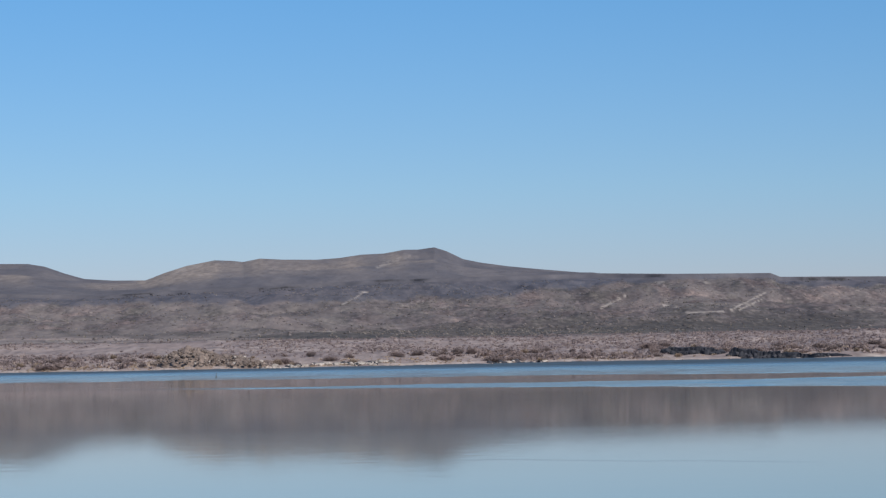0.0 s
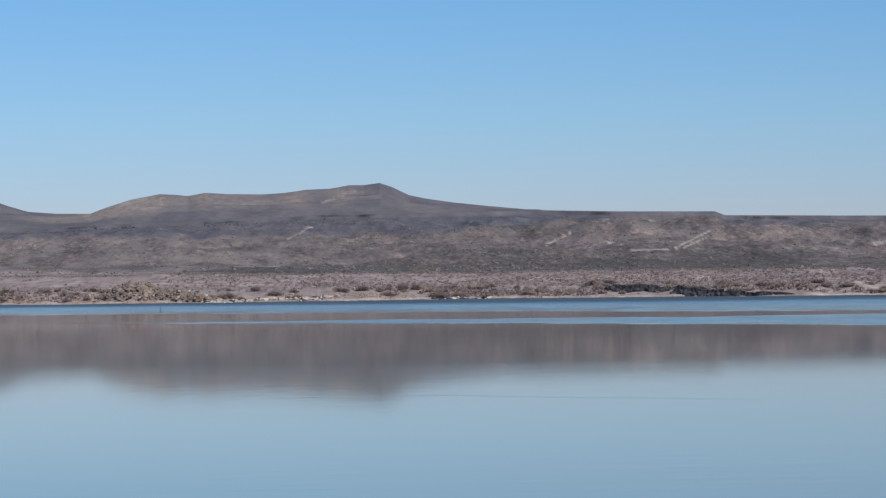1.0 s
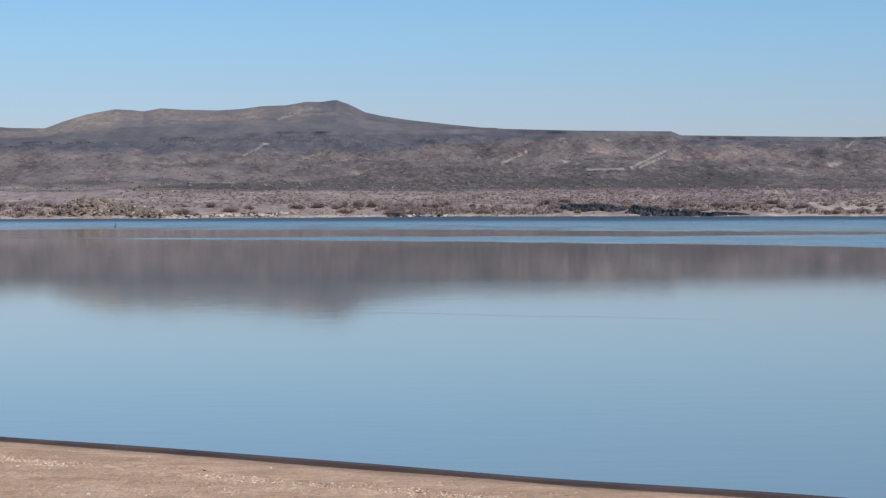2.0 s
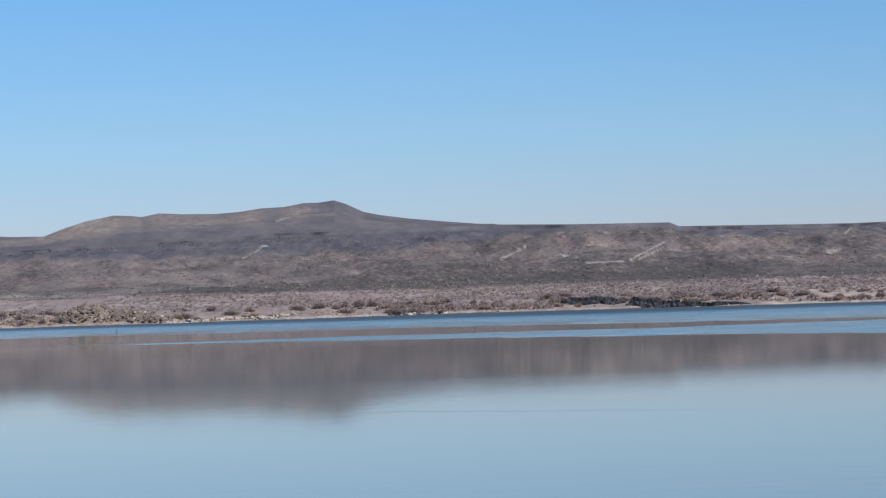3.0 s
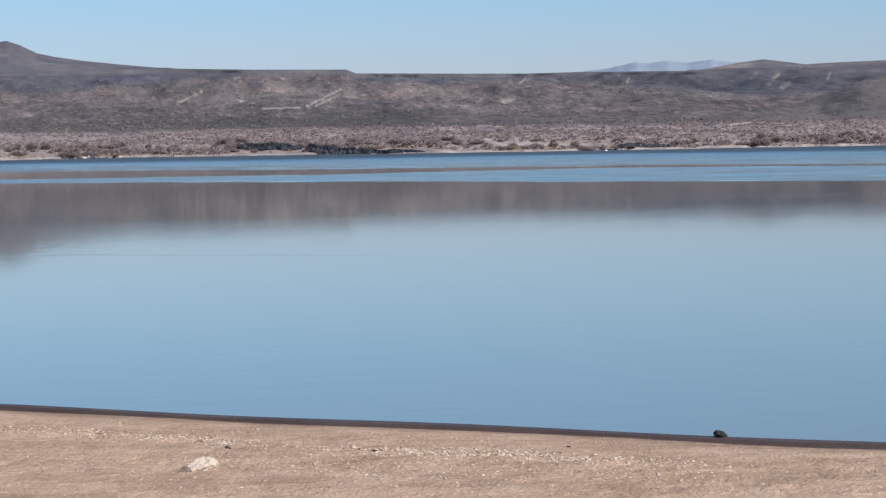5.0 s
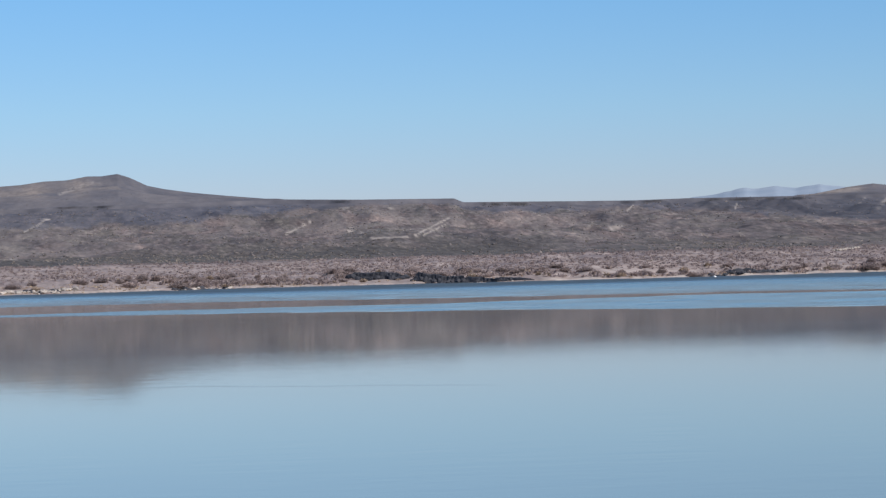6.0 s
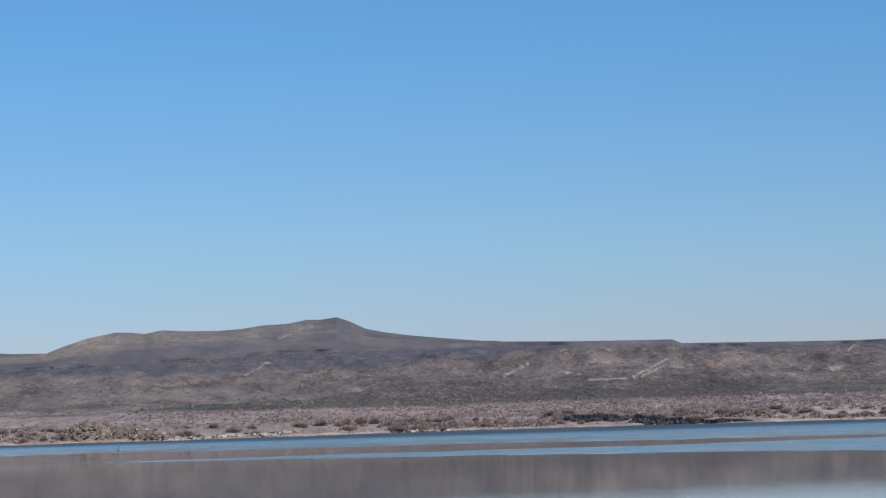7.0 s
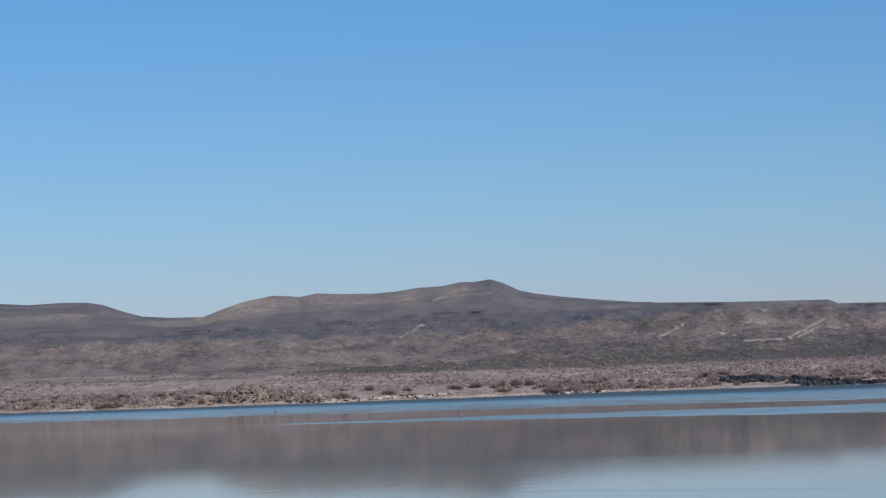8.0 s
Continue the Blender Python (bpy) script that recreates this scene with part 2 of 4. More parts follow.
def earth():
    m, n, l, b = material("desert_ground")
    big = noise_node(n, l, 0.022, 6, 0.62, (1, 0.2, 1))
    mid = noise_node(n, l, 0.28, 6, 0.68, (0.5, 0.10, 1))
    fine = noise_node(n, l, 1.0, 4, 0.65, (0.55, 0.07, 1))
    bank = noise_node(n, l, 0.05, 5, 0.62, (0.6, 0.35, 1))      # long benches of soil and stone
    # soil tones lean blue: a little distance haze put into the colour
    soil = ramp(n, l, big, (0.36, (0.104, 0.093, 0.095)), (0.50, (0.130, 0.114, 0.114)), (0.64, (0.168, 0.144, 0.140)))
    soil = mix(n, l, 0.75, soil, ramp(n, l, bank, (0.36, (0.72, 0.72, 0.73)), (0.5, (1.0, 1.0, 1.0)), (0.62, (1.26, 1.24, 1.20))), 'MULTIPLY')
    soil = mix(n, l, 0.6, soil, ramp(n, l, mid, (0.36, (0.62, 0.61, 0.61)), (0.5, (0.97, 0.97, 0.97)), (0.64, (1.42, 1.38, 1.32))), 'MULTIPLY')
    soil = mix(n, l, 0.62, soil, ramp(n, l, fine, (0.36, (0.53, 0.52, 0.52)), (0.5, (0.95, 0.95, 0.95)), (0.64, (1.75, 1.70, 1.60))), 'MULTIPLY')
    hue = noise_node(n, l, 0.09, 5, 0.6, (1, 0.12, 1))          # rusty and olive ground
    soil = mix(n, l, 1.0, soil, ramp(n, l, hue, (0.36, (1.08, 1.0, 0.97)), (0.5, (1.0, 1.0, 1.0)), (0.64, (0.98, 1.02, 0.96))), 'MULTIPLY')
    dark = ramp(n, l, fine, (0.36, (0.060, 0.055, 0.052)), (0.5, (0.084, 0.076, 0.071)), (0.64, (0.128, 0.113, 0.102)))
    col = mix(n, l, attr(n, "talus"), soil, (0.225, 0.196, 0.182))
    cool = ramp(n, l, mid, (0.34, (0.075, 0.079, 0.099)), (0.5, (0.097, 0.099, 0.120)), (0.66, (0.137, 0.133, 0.150)))
    col = mix(n, l, attr(n, "cool"), col, cool)
    col = mix(n, l, attr(n, "dark"), col, dark)
    # blue-grey cast of distance haze put into the hill colours
    hills = ramp(n, l, big, (0.35, (0.101, 0.099, 0.112)), (0.5, (0.126, 0.121, 0.132)), (0.66, (0.163, 0.151, 0.155)))
    hills = mix(n, l, 0.3, hills, ramp(n, l, mid, (0.36, (0.6, 0.6, 0.61)), (0.64, (1.35, 1.33, 1.3))), 'MULTIPLY')
    col = mix(n, l, attr(n, "hills"), col, hills)
    # paler tan of the hill flanks, spread by the grass attribute
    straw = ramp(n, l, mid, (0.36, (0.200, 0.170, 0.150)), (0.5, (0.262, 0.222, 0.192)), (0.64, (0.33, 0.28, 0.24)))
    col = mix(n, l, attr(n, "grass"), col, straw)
    # pale sand by the far water, a mauve brown flat of low scrub behind it
    flat = ramp(n, l, fine, (0.36, (0.150, 0.126, 0.128)), (0.5, (0.205, 0.172, 0.171)), (0.64, (0.275, 0.231, 0.224)))
    col = mix(n, l, attr(n, "flat"), col, flat)
    sand = ramp(n, l, mid, (0.36, (0.252, 0.202, 0.182)), (0.46, (0.312, 0.250, 0.222)), (0.55, (0.382, 0.312, 0.274)), (0.68, (0.465, 0.393, 0.350)))
    sand = mix(n, l, 0.35, sand, ramp(n, l, fine, (0.36, (0.6, 0.58, 0.57)), (0.5, (1.0, 1.0, 1.0)), (0.66, (1.2, 1.2, 1.2))), 'MULTIPLY')
    col = mix(n, l, attr(n, "sand"), col, sand)
    col = mix(n, l, attr(n, "light"), col, (0.54, 0.475, 0.41))
    col = mix(n, l, attr(n, "cliff"), col, (0.05, 0.047, 0.048))
    # the near beach
    g1 = noise_node(n, l, 1.3, 6, 0.65)
    g2 = noise_node(n, l, 34, 4, 0.7)
    rake = noise_node(n, l, 5.0, 4, 0.65, (0.5, 1.6, 1.0))
    near = ramp(n, l, g1, (0.32, (0.465, 0.318, 0.210)), (0.52, (0.61, 0.422, 0.290)), (0.7, (0.70, 0.510, 0.366)))
    near = mix(n, l, 0.7, near, ramp(n, l, g2, (0.30, (0.62, 0.60, 0.58)), (0.55, (1.0, 1.0, 1.0)), (0.75, (1.25, 1.25, 1.25))), 'MULTIPLY')
    near = mix(n, l, 0.5, near, ramp(n, l, rake, (0.34, (0.68, 0.66, 0.65)), (0.5, (1.0, 1.0, 1.0)), (0.68, (1.18, 1.18, 1.18))), 'MULTIPLY')
    wet = ramp(n, l, g1, (0.35, (0.072, 0.047, 0.038)), (0.65, (0.128, 0.086, 0.070)))
    near = mix(n, l, attr(n, "wet"), near, wet)
    col = mix(n, l, attr(n, "beach"), col, near)
    l.new(col, b.inputs["Base Color"])
    l.new(maths(n, l, 'SUBTRACT', 0.95, maths(n, l, 'MULTIPLY', attr(n, "soak"), 0.40)), b.inputs["Roughness"])
    l.new(maths(n, l, 'ADD', maths(n, l, 'MULTIPLY', attr(n, "soak"), 0.2), 0.12), b.inputs["Specular IOR Level"])
    bump(n, l, b, maths(n, l, 'ADD', maths(n, l, 'MULTIPLY', maths(n, l, 'ADD', g2, maths(n, l, 'MULTIPLY', noise_node(n, l, 13, 3, 0.6), 0.9)), attr(n, "beach")), maths(n, l, 'MULTIPLY', mid, 0.2)), 1.0, 0.03)
    return m


def water_material():
    m, n, l, b = material("lake_water")
    # clear deep water, and shallows over pale sand
    l.new(mix(n, l, attr(n, "shallow"), (0.060, 0.070, 0.066), (0.205, 0.200, 0.138)), b.inputs["Base Color"])
    b.inputs["IOR"].default_value = 1.333
    b.inputs["Specular IOR Level"].default_value = 0.5
    ruffle = attr(n, "ruffle")
    r = maths(n, l, 'ADD', maths(n, l, 'MULTIPLY', ruffle, 0.42), 0.03)
    l.new(r, b.inputs["Roughness"])
    # long low undulation, and short wind ripples on it
    rip = noise_node(n, l, 1.1, 3, 0.6, (0.5, 1.0, 1.0))
    fine = noise_node(n, l, 3.2, 3, 0.6, (0.6, 1.0, 1.0))
    bump(n, l, b, maths(n, l, 'ADD', rip, maths(n, l, 'MULTIPLY', fine, 0.45)), 1.0, 0.0015)
    return m


def plain(name, dark_c, light_c, scale, rough=0.9, relief=0.0, spec=0.3, seed_random=True):
    m, n, l, b = material(name)
    f = noise_node(n, l, scale, 5, 0.6)
    col = ramp(n, l, f, (0.32, dark_c), (0.68, light_c))
    if seed_random:
        info = n.new("ShaderNodeObjectInfo")
        col = mix(n, l, 0.5, col, ramp(n, l, info.outputs["Random"], (0.0, (0.6, 0.6, 0.6)), (1.0, (1.35, 1.3, 1.25))), 'MULTIPLY')
    l.new(col, b.inputs["Base Color"])
    b.inputs["Roughness"].default_value = rough
    b.inputs["Specular IOR Level"].default_value = spec
    if relief:
        bump(n, l, b, f, 0.6, relief)
    return m


EARTH = earth()
WATER = water_material()

# ---------------------------------------------------------------- the ground, one sheet to the horizon
def spread(*spans):
    """Radii or angles: (from, to, steps) joined end to end."""
    out = []
    for a, b, k in spans:
        out.extend(np.linspace(a, b, k, endpoint=False))
    out.append(spans[-1][1])
    return np.array(out)


def sheet(name, az, radii, z_of, attrs, mat):
    A, Rr = np.meshgrid(az, radii)
    z, extra = z_of(A, Rr)
    co = np.stack([Rr * np.sin(np.radians(A)), Rr * np.cos(np.radians(A)), z], -1).reshape(-1, 3)
    nr, nc = A.shape
    idx = np.arange(nr * nc).reshape(nr, nc)
    quads = np.stack([idx[:-1, :-1], idx[:-1, 1:], idx[1:, 1:], idx[1:, :-1]], -1).reshape(-1, 4)[:, ::-1]
    me = bpy.data.meshes.new(name)
    me.vertices.add(len(co))
    me.vertices.foreach_set("co", co.astype(np.float32).ravel())
    me.loops.add(quads.size)
    me.loops.foreach_set("vertex_index", quads.astype(np.int32).ravel())
    me.polygons.add(len(quads))
    me.polygons.foreach_set("loop_start", np.arange(0, quads.size, 4, dtype=np.int32))
    me.polygons.foreach_set("use_smooth", np.ones(len(quads), dtype=bool))
    me.update(calc_edges=True)
    for key in attrs:
        a = me.attributes.new(key, 'FLOAT', 'POINT')
        a.data.foreach_set("value", extra[key].astype(np.float32).ravel())
    me.materials.append(mat)
    return new(name, me)


# pale slides, washes and paler hill flanks on the far slopes: azimuth and elevation of both ends, width (degrees)
SLIDES = [(4.75, 1.53, 5.0, 1.55, 0.035), (5.95, 1.52, 6.1, 1.53, 0.03), (15.9, 1.6, 16.6, 1.66, 0.05), (17.4, 1.6, 18.4, 1.6, 0.03), (6.5, 0.89, 7.32, 1.275, 0.019), (6.70, 0.89, 7.2, 1.115, 0.014), (5.5, 0.85, 6.35, 0.86, 0.018), (3.58, 0.99, 4.13, 1.25, 0.019), (5.0, 1.02, 5.3, 0.98, 0.03), (-2.3, 1.18, -1.85, 1.42, 0.014), (-1.9, 1.43, -1.75, 1.45, 0.035), (10.4, 0.93, 10.55, 1.03, 0.04),
          (11.0, 0.95, 11.2, 0.98, 0.07), (11.35, 1.32, 11.5, 1.45, 0.016), (13.8, 1.3, 13.84, 1.42, 0.018), (17.3, 1.15, 17.45, 1.22, 0.06),
          (-1.5, 2.03, -0.75, 2.27, 0.04), (-6.1, 1.98, -5.5, 2.14, 0.05), (-8.2, 0.42, -9.0, 0.46, 0.03), (-2.5, 0.56, -3.7, 0.585, 0.012), (-3.7, 0.575, -4.9, 0.60, 0.010), (-6.2, 0.46, -7.4, 0.45, 0.012), (-4.4, 0.36, -5.4, 0.42, 0.02), (17.0, 1.25, 17.2, 1.42, 0.05), (18.3, 1.3, 18.35, 1.45, 0.02), (16.6, 1.35, 16.7, 1.45, 0.03)]
# dark basalt lips: azimuth from, to, degrees below the rim, half height
LIPS = [(-7.8, -6.6, 0.03, 0.016), (-6.5, -5.75, -0.03, 0.026), (-4.2, -2.9, 0.06, 0.02), (-1.55, -0.35, 0.03, 0.025), (8.05, 9.1, 0.05, 0.035), (11.2, 12.2, 0.04, 0.03), (4.6, 5.0, 0.05, 0.02), (13.0, 15.5, 0.05, 0.03)]


def ground_z(A, Rr):
    z, s, df, dn = land(A, Rr)
    x, y = Rr * np.sin(np.radians(A)), Rr * np.cos(np.radians(A))
    el = np.degrees(np.arctan2(z - EYE, Rr))
    patch = fbm(x / 40, y / 90, 4, 81)
    beach = (dn < 0.5).astype(float)
    shelf = fbm(x / 16, y / 30, 4, 82)
    sand = np.maximum(1 - smooth(24, 62, df + 24 * patch), 0.8 * smooth(0.10, 0.25, shelf) * (1 - smooth(70, 110, df))) * np.clip(0.72 + 0.7 * shelf, 0.1, 1)
    # terraces of pale ground on the flats west of the knoll
    west = 1 - smooth(-14, 0, df + 12 * patch - np.interp(A, (-12, -7, -4, -2), (240, 232, 185, 121)))
    sand = np.maximum(sand, west * np.clip(0.30 + 1.0 * fbm(x / 20, y / 7, 4, 88), 0, 0.7))
    mild = smooth(0.3, 2.5, A)
    flat = (1 - smooth(112 - 14 * mild, 119 + 14 * mild, df + (3 + 18 * mild) * patch))
    sand = np.maximum(sand, smooth(58, 80, df) * (1 - smooth(110, 118, df)) * (1 - smooth(1.0, 3.5, A)) * np.clip(0.42 + 0.9 * fbm(x / 34, y / 7, 3, 33), 0, 0.75))
    # a dark apron of stone at the foot of the slopes, thin to the west and fading to the east
    apron = np.interp(A, (-10, -6, -3.5, -1.5), (0.035, 0.06, 0.11, 0.22))
    dark = smooth(-0.010, 0.004 + 0.06 * mild, s + (0.006 + 0.03 * mild) * patch) * smooth(-11, -8, A + patch) * (1 - smooth(apron, apron * 1.5, s + 0.10 * patch * smooth(-4, 0, A))) * np.clip(0.95 + 0.3 * patch, 0, 1) * (1 - 0.65 * smooth(8.3, 10.5, A))
    dark = np.maximum(dark, 0.75 * np.exp(-((s - 0.19 + 0.03 * patch) / 0.035) ** 2) * smooth(-9.5, -8, A) * (1 - smooth(-4, -2, A)))
    hills = smooth(0.96, 1.0, s)
    # paler tan on the flanks that rise to the east, and over the low crests
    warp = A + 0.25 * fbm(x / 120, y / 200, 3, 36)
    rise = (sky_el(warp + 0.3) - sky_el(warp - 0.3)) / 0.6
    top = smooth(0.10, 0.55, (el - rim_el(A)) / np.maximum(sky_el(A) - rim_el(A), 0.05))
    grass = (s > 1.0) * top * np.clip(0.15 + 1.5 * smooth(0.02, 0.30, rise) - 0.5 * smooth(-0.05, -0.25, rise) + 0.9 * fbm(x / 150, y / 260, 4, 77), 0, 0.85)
    fan = np.abs(vnoise(A * 1.9 + 0.8 * el, A * 0 + 4.4, 89)) + 0.5 * np.abs(vnoise(A * 5.3 + 1.5 * el, A * 0 + 1.4, 90))
    near_spur = smooth(16.6, 18.0, A + 0.5 * patch) * (1 - smooth(1000, 1080, Rr))
    cool = smooth(-0.045, 0.045, el - cool_el(A) - 0.13 * (fan - 0.45) - 0.05 * patch) * (s > 0.3) * (1 - near_spur)
    cool = cool * np.clip(0.8 + 0.35 * fbm(x / 60, y / 120, 3, 98), 0, 1)
    talus = smooth(0.88, 1.02, el + 0.1 * patch) * smooth(-0.35, 0.1, cool_el(A) - el + 0.1) * smooth(-0.5, 2.5, A) * (s > 0.2) * np.clip(0.16 + 0.9 * fbm(A * 4.5 + 1.2 * el, el * 5, 5, 99) + 0.7 * fbm(x / 5, y / 30, 3, 79), 0, 0.36)
    talus = np.maximum(talus, (1 - smooth(-3, 1, A)) * smooth(0.0, 0.1, s) * smooth(-0.25, 0.05, cool_el(A) - el) * np.clip(0.34 + 0.9 * fbm(A * 2.6 + 0.8 * el, el * 7, 5, 78), 0, 0.62))
    talus = talus * (1 - near_spur) + near_spur * np.clip(0.3 + 0.7 * fbm(A * 4.5, el * 6, 4, 79), 0, 0.6)
    light = np.zeros_like(z)
    for a0, e0, a1, e1, w in SLIDES:
        t = np.clip(((A - a0) * (a1 - a0) + (el - e0) * (e1 - e0)) / ((a1 - a0) ** 2 + (e1 - e0) ** 2), 0, 1)
        d = np.hypot(A - a0 - t * (a1 - a0), el - e0 - t * (e1 - e0))
        light = np.maximum(light, (0.60 - 0.20 * (e0 > 1.5) - 0.18 * (a0 > 15)) * np.exp(-(d / (w * (1.2 - 0.4 * t))) ** 4) * np.clip((0.95 if w < 0.03 and e0 > 0.7 else 0.25 if e0 < 0.7 else 0.8 if 10 < a0 < 11.2 else 0.4) + (1.0 if w < 0.03 else 1.7) * fbm(x / 3.5, y / 40, 4, 83), 0, 1))
    cliff = np.zeros_like(z)
    for a0, a1, e, w in LIPS:
        inside = smooth(a0 - 0.1, a0 + 0.1, A) * (1 - smooth(a1 - 0.1, a1 + 0.1, A))
        cliff = np.maximum(cliff, inside * np.exp(-((el - rim_el(A) + e - 0.010 * vnoise(A * 5, A * 0, 34)) / w) ** 4) * (s < 1.03) * np.clip(0.7 + 0.6 * vnoise(A * 5, A * 0, 84) + 0.35 * vnoise(A * 23, A * 0, 35), 0, 1))
    # broad darker, cooler patch across the slope under the eastern rim
    right = smooth(-0.5, 0.4, A + 0.5 * patch + 0.25 * fan - 12.8 - 7.5 * np.maximum(1.5 - el, 0)) * smooth(0.88, 0.98, el + 0.06 * patch) * (1 - smooth(1.54, 1.62, el))
    cool = np.maximum(cool, 0.9 * right * (1 - near_spur))
    dark = np.maximum(dark, 0.15 * right * (1 - near_spur))
    left = (1 - smooth(-1, 3, A)) * smooth(1.22, 1.36, el + 0.07 * patch) * (1 - smooth(1.62, 1.72, el))
    cliff = np.maximum(cliff, np.maximum(0.24 * right, 0.10 * left) * np.clip(0.8 + 0.6 * patch, 0, 1) * (1 - near_spur))
    # bleached line along the far water
    light = np.maximum(light, np.where(A > 8, 0.7, 0.42) * smooth(-0.5, 0.3, df) * (1 - smooth(2.2, 4.5, df)) * np.clip(0.5 + 1.4 * fbm(A * 2.2, A * 0, 3, 86), 0, 1))
    far = (df > 0)
    soak = 1 - smooth(0.17, 0.22, -dn + 0.03 * vnoise(x * 2.2, y * 2.2, 87))
    edge = -dn + 0.06 * vnoise(x * 0.9, y * 0.9, 85) + 0.025 * fbm(x * 5, y * 5, 3, 88)
    wet = 1 - 0.72 * smooth(0.45, 0.52, edge) - 0.28 * smooth(0.52, 0.80, edge + 0.12 * fbm(x * 2.5, y * 2.5, 3, 80))
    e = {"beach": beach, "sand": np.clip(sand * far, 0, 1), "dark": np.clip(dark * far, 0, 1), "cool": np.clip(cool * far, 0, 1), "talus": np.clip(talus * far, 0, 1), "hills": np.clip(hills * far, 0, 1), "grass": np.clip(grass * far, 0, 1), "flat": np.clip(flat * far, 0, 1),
         "light": np.clip(light * far, 0, 1), "cliff": np.clip(cliff * far, 0, 1), "wet": np.clip(wet, 0, 1), "soak": np.clip(soak * beach, 0, 1)}
    return z, e


AZ = spread((-180, -60, 10), (-60, -20, 12), (-20, -12.5, 16), (-12.5, 20.5, 1000), (20.5, 30, 16), (30, 60, 10), (60, 180, 10))
RADII = spread((0.001, 13, 30), (13, 14, 8), (14, 24, 240), (24, 26, 16), (26, 60, 16), (60, 460, 10), (460, 760, 150), (760, 1260, 140), (1260, 1400, 60), (1400, 2900, 80), (2900, 4900, 10))
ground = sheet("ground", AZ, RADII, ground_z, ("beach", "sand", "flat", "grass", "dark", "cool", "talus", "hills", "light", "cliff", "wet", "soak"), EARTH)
tagged(ground, "tan desert ground rising from sandy shore to dark hills", "ground", kind="structure")


# ---------------------------------------------------------------- the lake
def lake_z(A, Rr):
    wob = 6 * vnoise(A * 0.35, A * 0 + 0.5, 91) + 2.5 * vnoise(A * 1.3, A * 0 + 5.5, 92)
    x, y = Rr * np.sin(np.radians(A)), Rr * np.cos(np.radians(A))
    e1 = np.interp(A, (-12, -8, -3, 3, 7, 13, 19), (278, 258, 252, 240, 226, 216, 196)) + wob
    e2 = np.interp(A, (-12, -3, 3, 7, 13, 19), (186, 186, 187, 187, 201, 189)) + 0.5 * wob
    e3 = np.interp(A, (-12, -7, -3, 0, 3, 7, 10, 13, 19), (186, 181, 174, 164, 159, 150, 143, 133, 124)) + 0.4 * wob
    a = smooth(-2, 3, Rr - e1) * (0.36 + 0.30 * smooth(10, 130, Rr - e1))
    navy = smooth(0, 130, Rr - np.interp(A, (-12, -6, 6, 13, 19), (370, 360, 335, 360, 340)))
    b = smooth(-2, 2, Rr - e3) * (1 - smooth(-2, 2, Rr - e2)) * smooth(-9, -2, A)
    a = a * (1 + 0.12 * vnoise(A * 1.1, Rr / 11, 95) + 0.10 * vnoise(A * 3.0, Rr / 5, 96))
    b = b * (1 + 0.15 * vnoise(A * 1.6, Rr / 3, 97))
    breeze = np.maximum(np.maximum(a, 0.5 * b), 0.07 * smooth(-4, 10, Rr - e3))
    ruffle = 0.50 * breeze + 0.85 * navy + 0.03 * np.clip(vnoise(x / 30, y / 6, 93), 0, 1)
    swell = np.maximum(0.074 * breeze, 0.15 * navy) * (vnoise(x / 6, y / 2.0, 44) + 0.3 * vnoise(x / 3, y / 1.6, 45))
    swell = swell * (np.abs(A - 3) < 20) * (Rr < 700)
    wake = np.exp(-((Rr - 52.5 + 0.40 * A - 0.3 * vnoise(A * 0.7, A * 0, 94)) / 0.35) ** 2) * smooth(-1.0, 1.0, A) * (1 - smooth(7, 10, A))
    ruffle = np.maximum(ruffle, 0.13 * wake)
    return swell, {"ruffle": np.clip(ruffle, 0, 1), "shallow": 1 - smooth(8, 70, near_edge(x, y))}


lake = sheet("water", spread((-75, -14, 10), (-14, 21, 170), (21, 75, 10)), spread((6, 44, 20), (44, 60, 80), (60, 125, 30), (125, 290, 240), (290, 660, 480), (660, 1100, 12)), lake_z, ("ruffle", "shallow"), WATER)
tagged(lake, "calm blue lake mirroring the hills, ruffled bands far out", "lake", kind="structure")


# ---------------------------------------------------------------- far mountains, pale: distance haze put into their colour
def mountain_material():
    m, n, l, b = material("hazed_distant_rock")
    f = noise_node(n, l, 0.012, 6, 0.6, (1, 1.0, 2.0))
    # rock colour mixed with the blue of distance haze
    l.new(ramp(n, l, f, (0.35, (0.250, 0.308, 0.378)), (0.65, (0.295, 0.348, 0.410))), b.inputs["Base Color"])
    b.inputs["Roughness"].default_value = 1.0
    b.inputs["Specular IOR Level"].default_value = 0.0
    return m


ridge_el = table((8, 1.2), (12.4, 1.50), (12.81, 1.593), (13.38, 1.66), (14.02, 1.79), (14.28, 1.748), (14.72, 1.803), (15.17, 1.745), (15.68, 1.812),
                 (16.18, 1.752), (16.43, 1.706), (17.5, 1.6), (22, 1.3))


def ridge_z(A, Rr):
    u = np.clip((Rr - 3700) / 900, 0, 1)
    top = EYE + 4600 * np.tan(np.radians(ridge_el(A) + 0.008 * vnoise(A * 7, A * 0, 3)))
    fold = 1.0 * (np.abs(vnoise(A * 2.2 + u * 0.6, u * 2.0, 4)) - 0.4) * u * (1 - u) * 4
    z = 20 + (top - 20) * u ** 0.8 + fold - 0.5 * np.maximum(Rr - 4600, 0)
    return z, {}


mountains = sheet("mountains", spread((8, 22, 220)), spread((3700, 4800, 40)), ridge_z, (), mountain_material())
tagged(mountains, "hazy pale blue-grey mountain range on the horizon", "mountains", kind="structure")


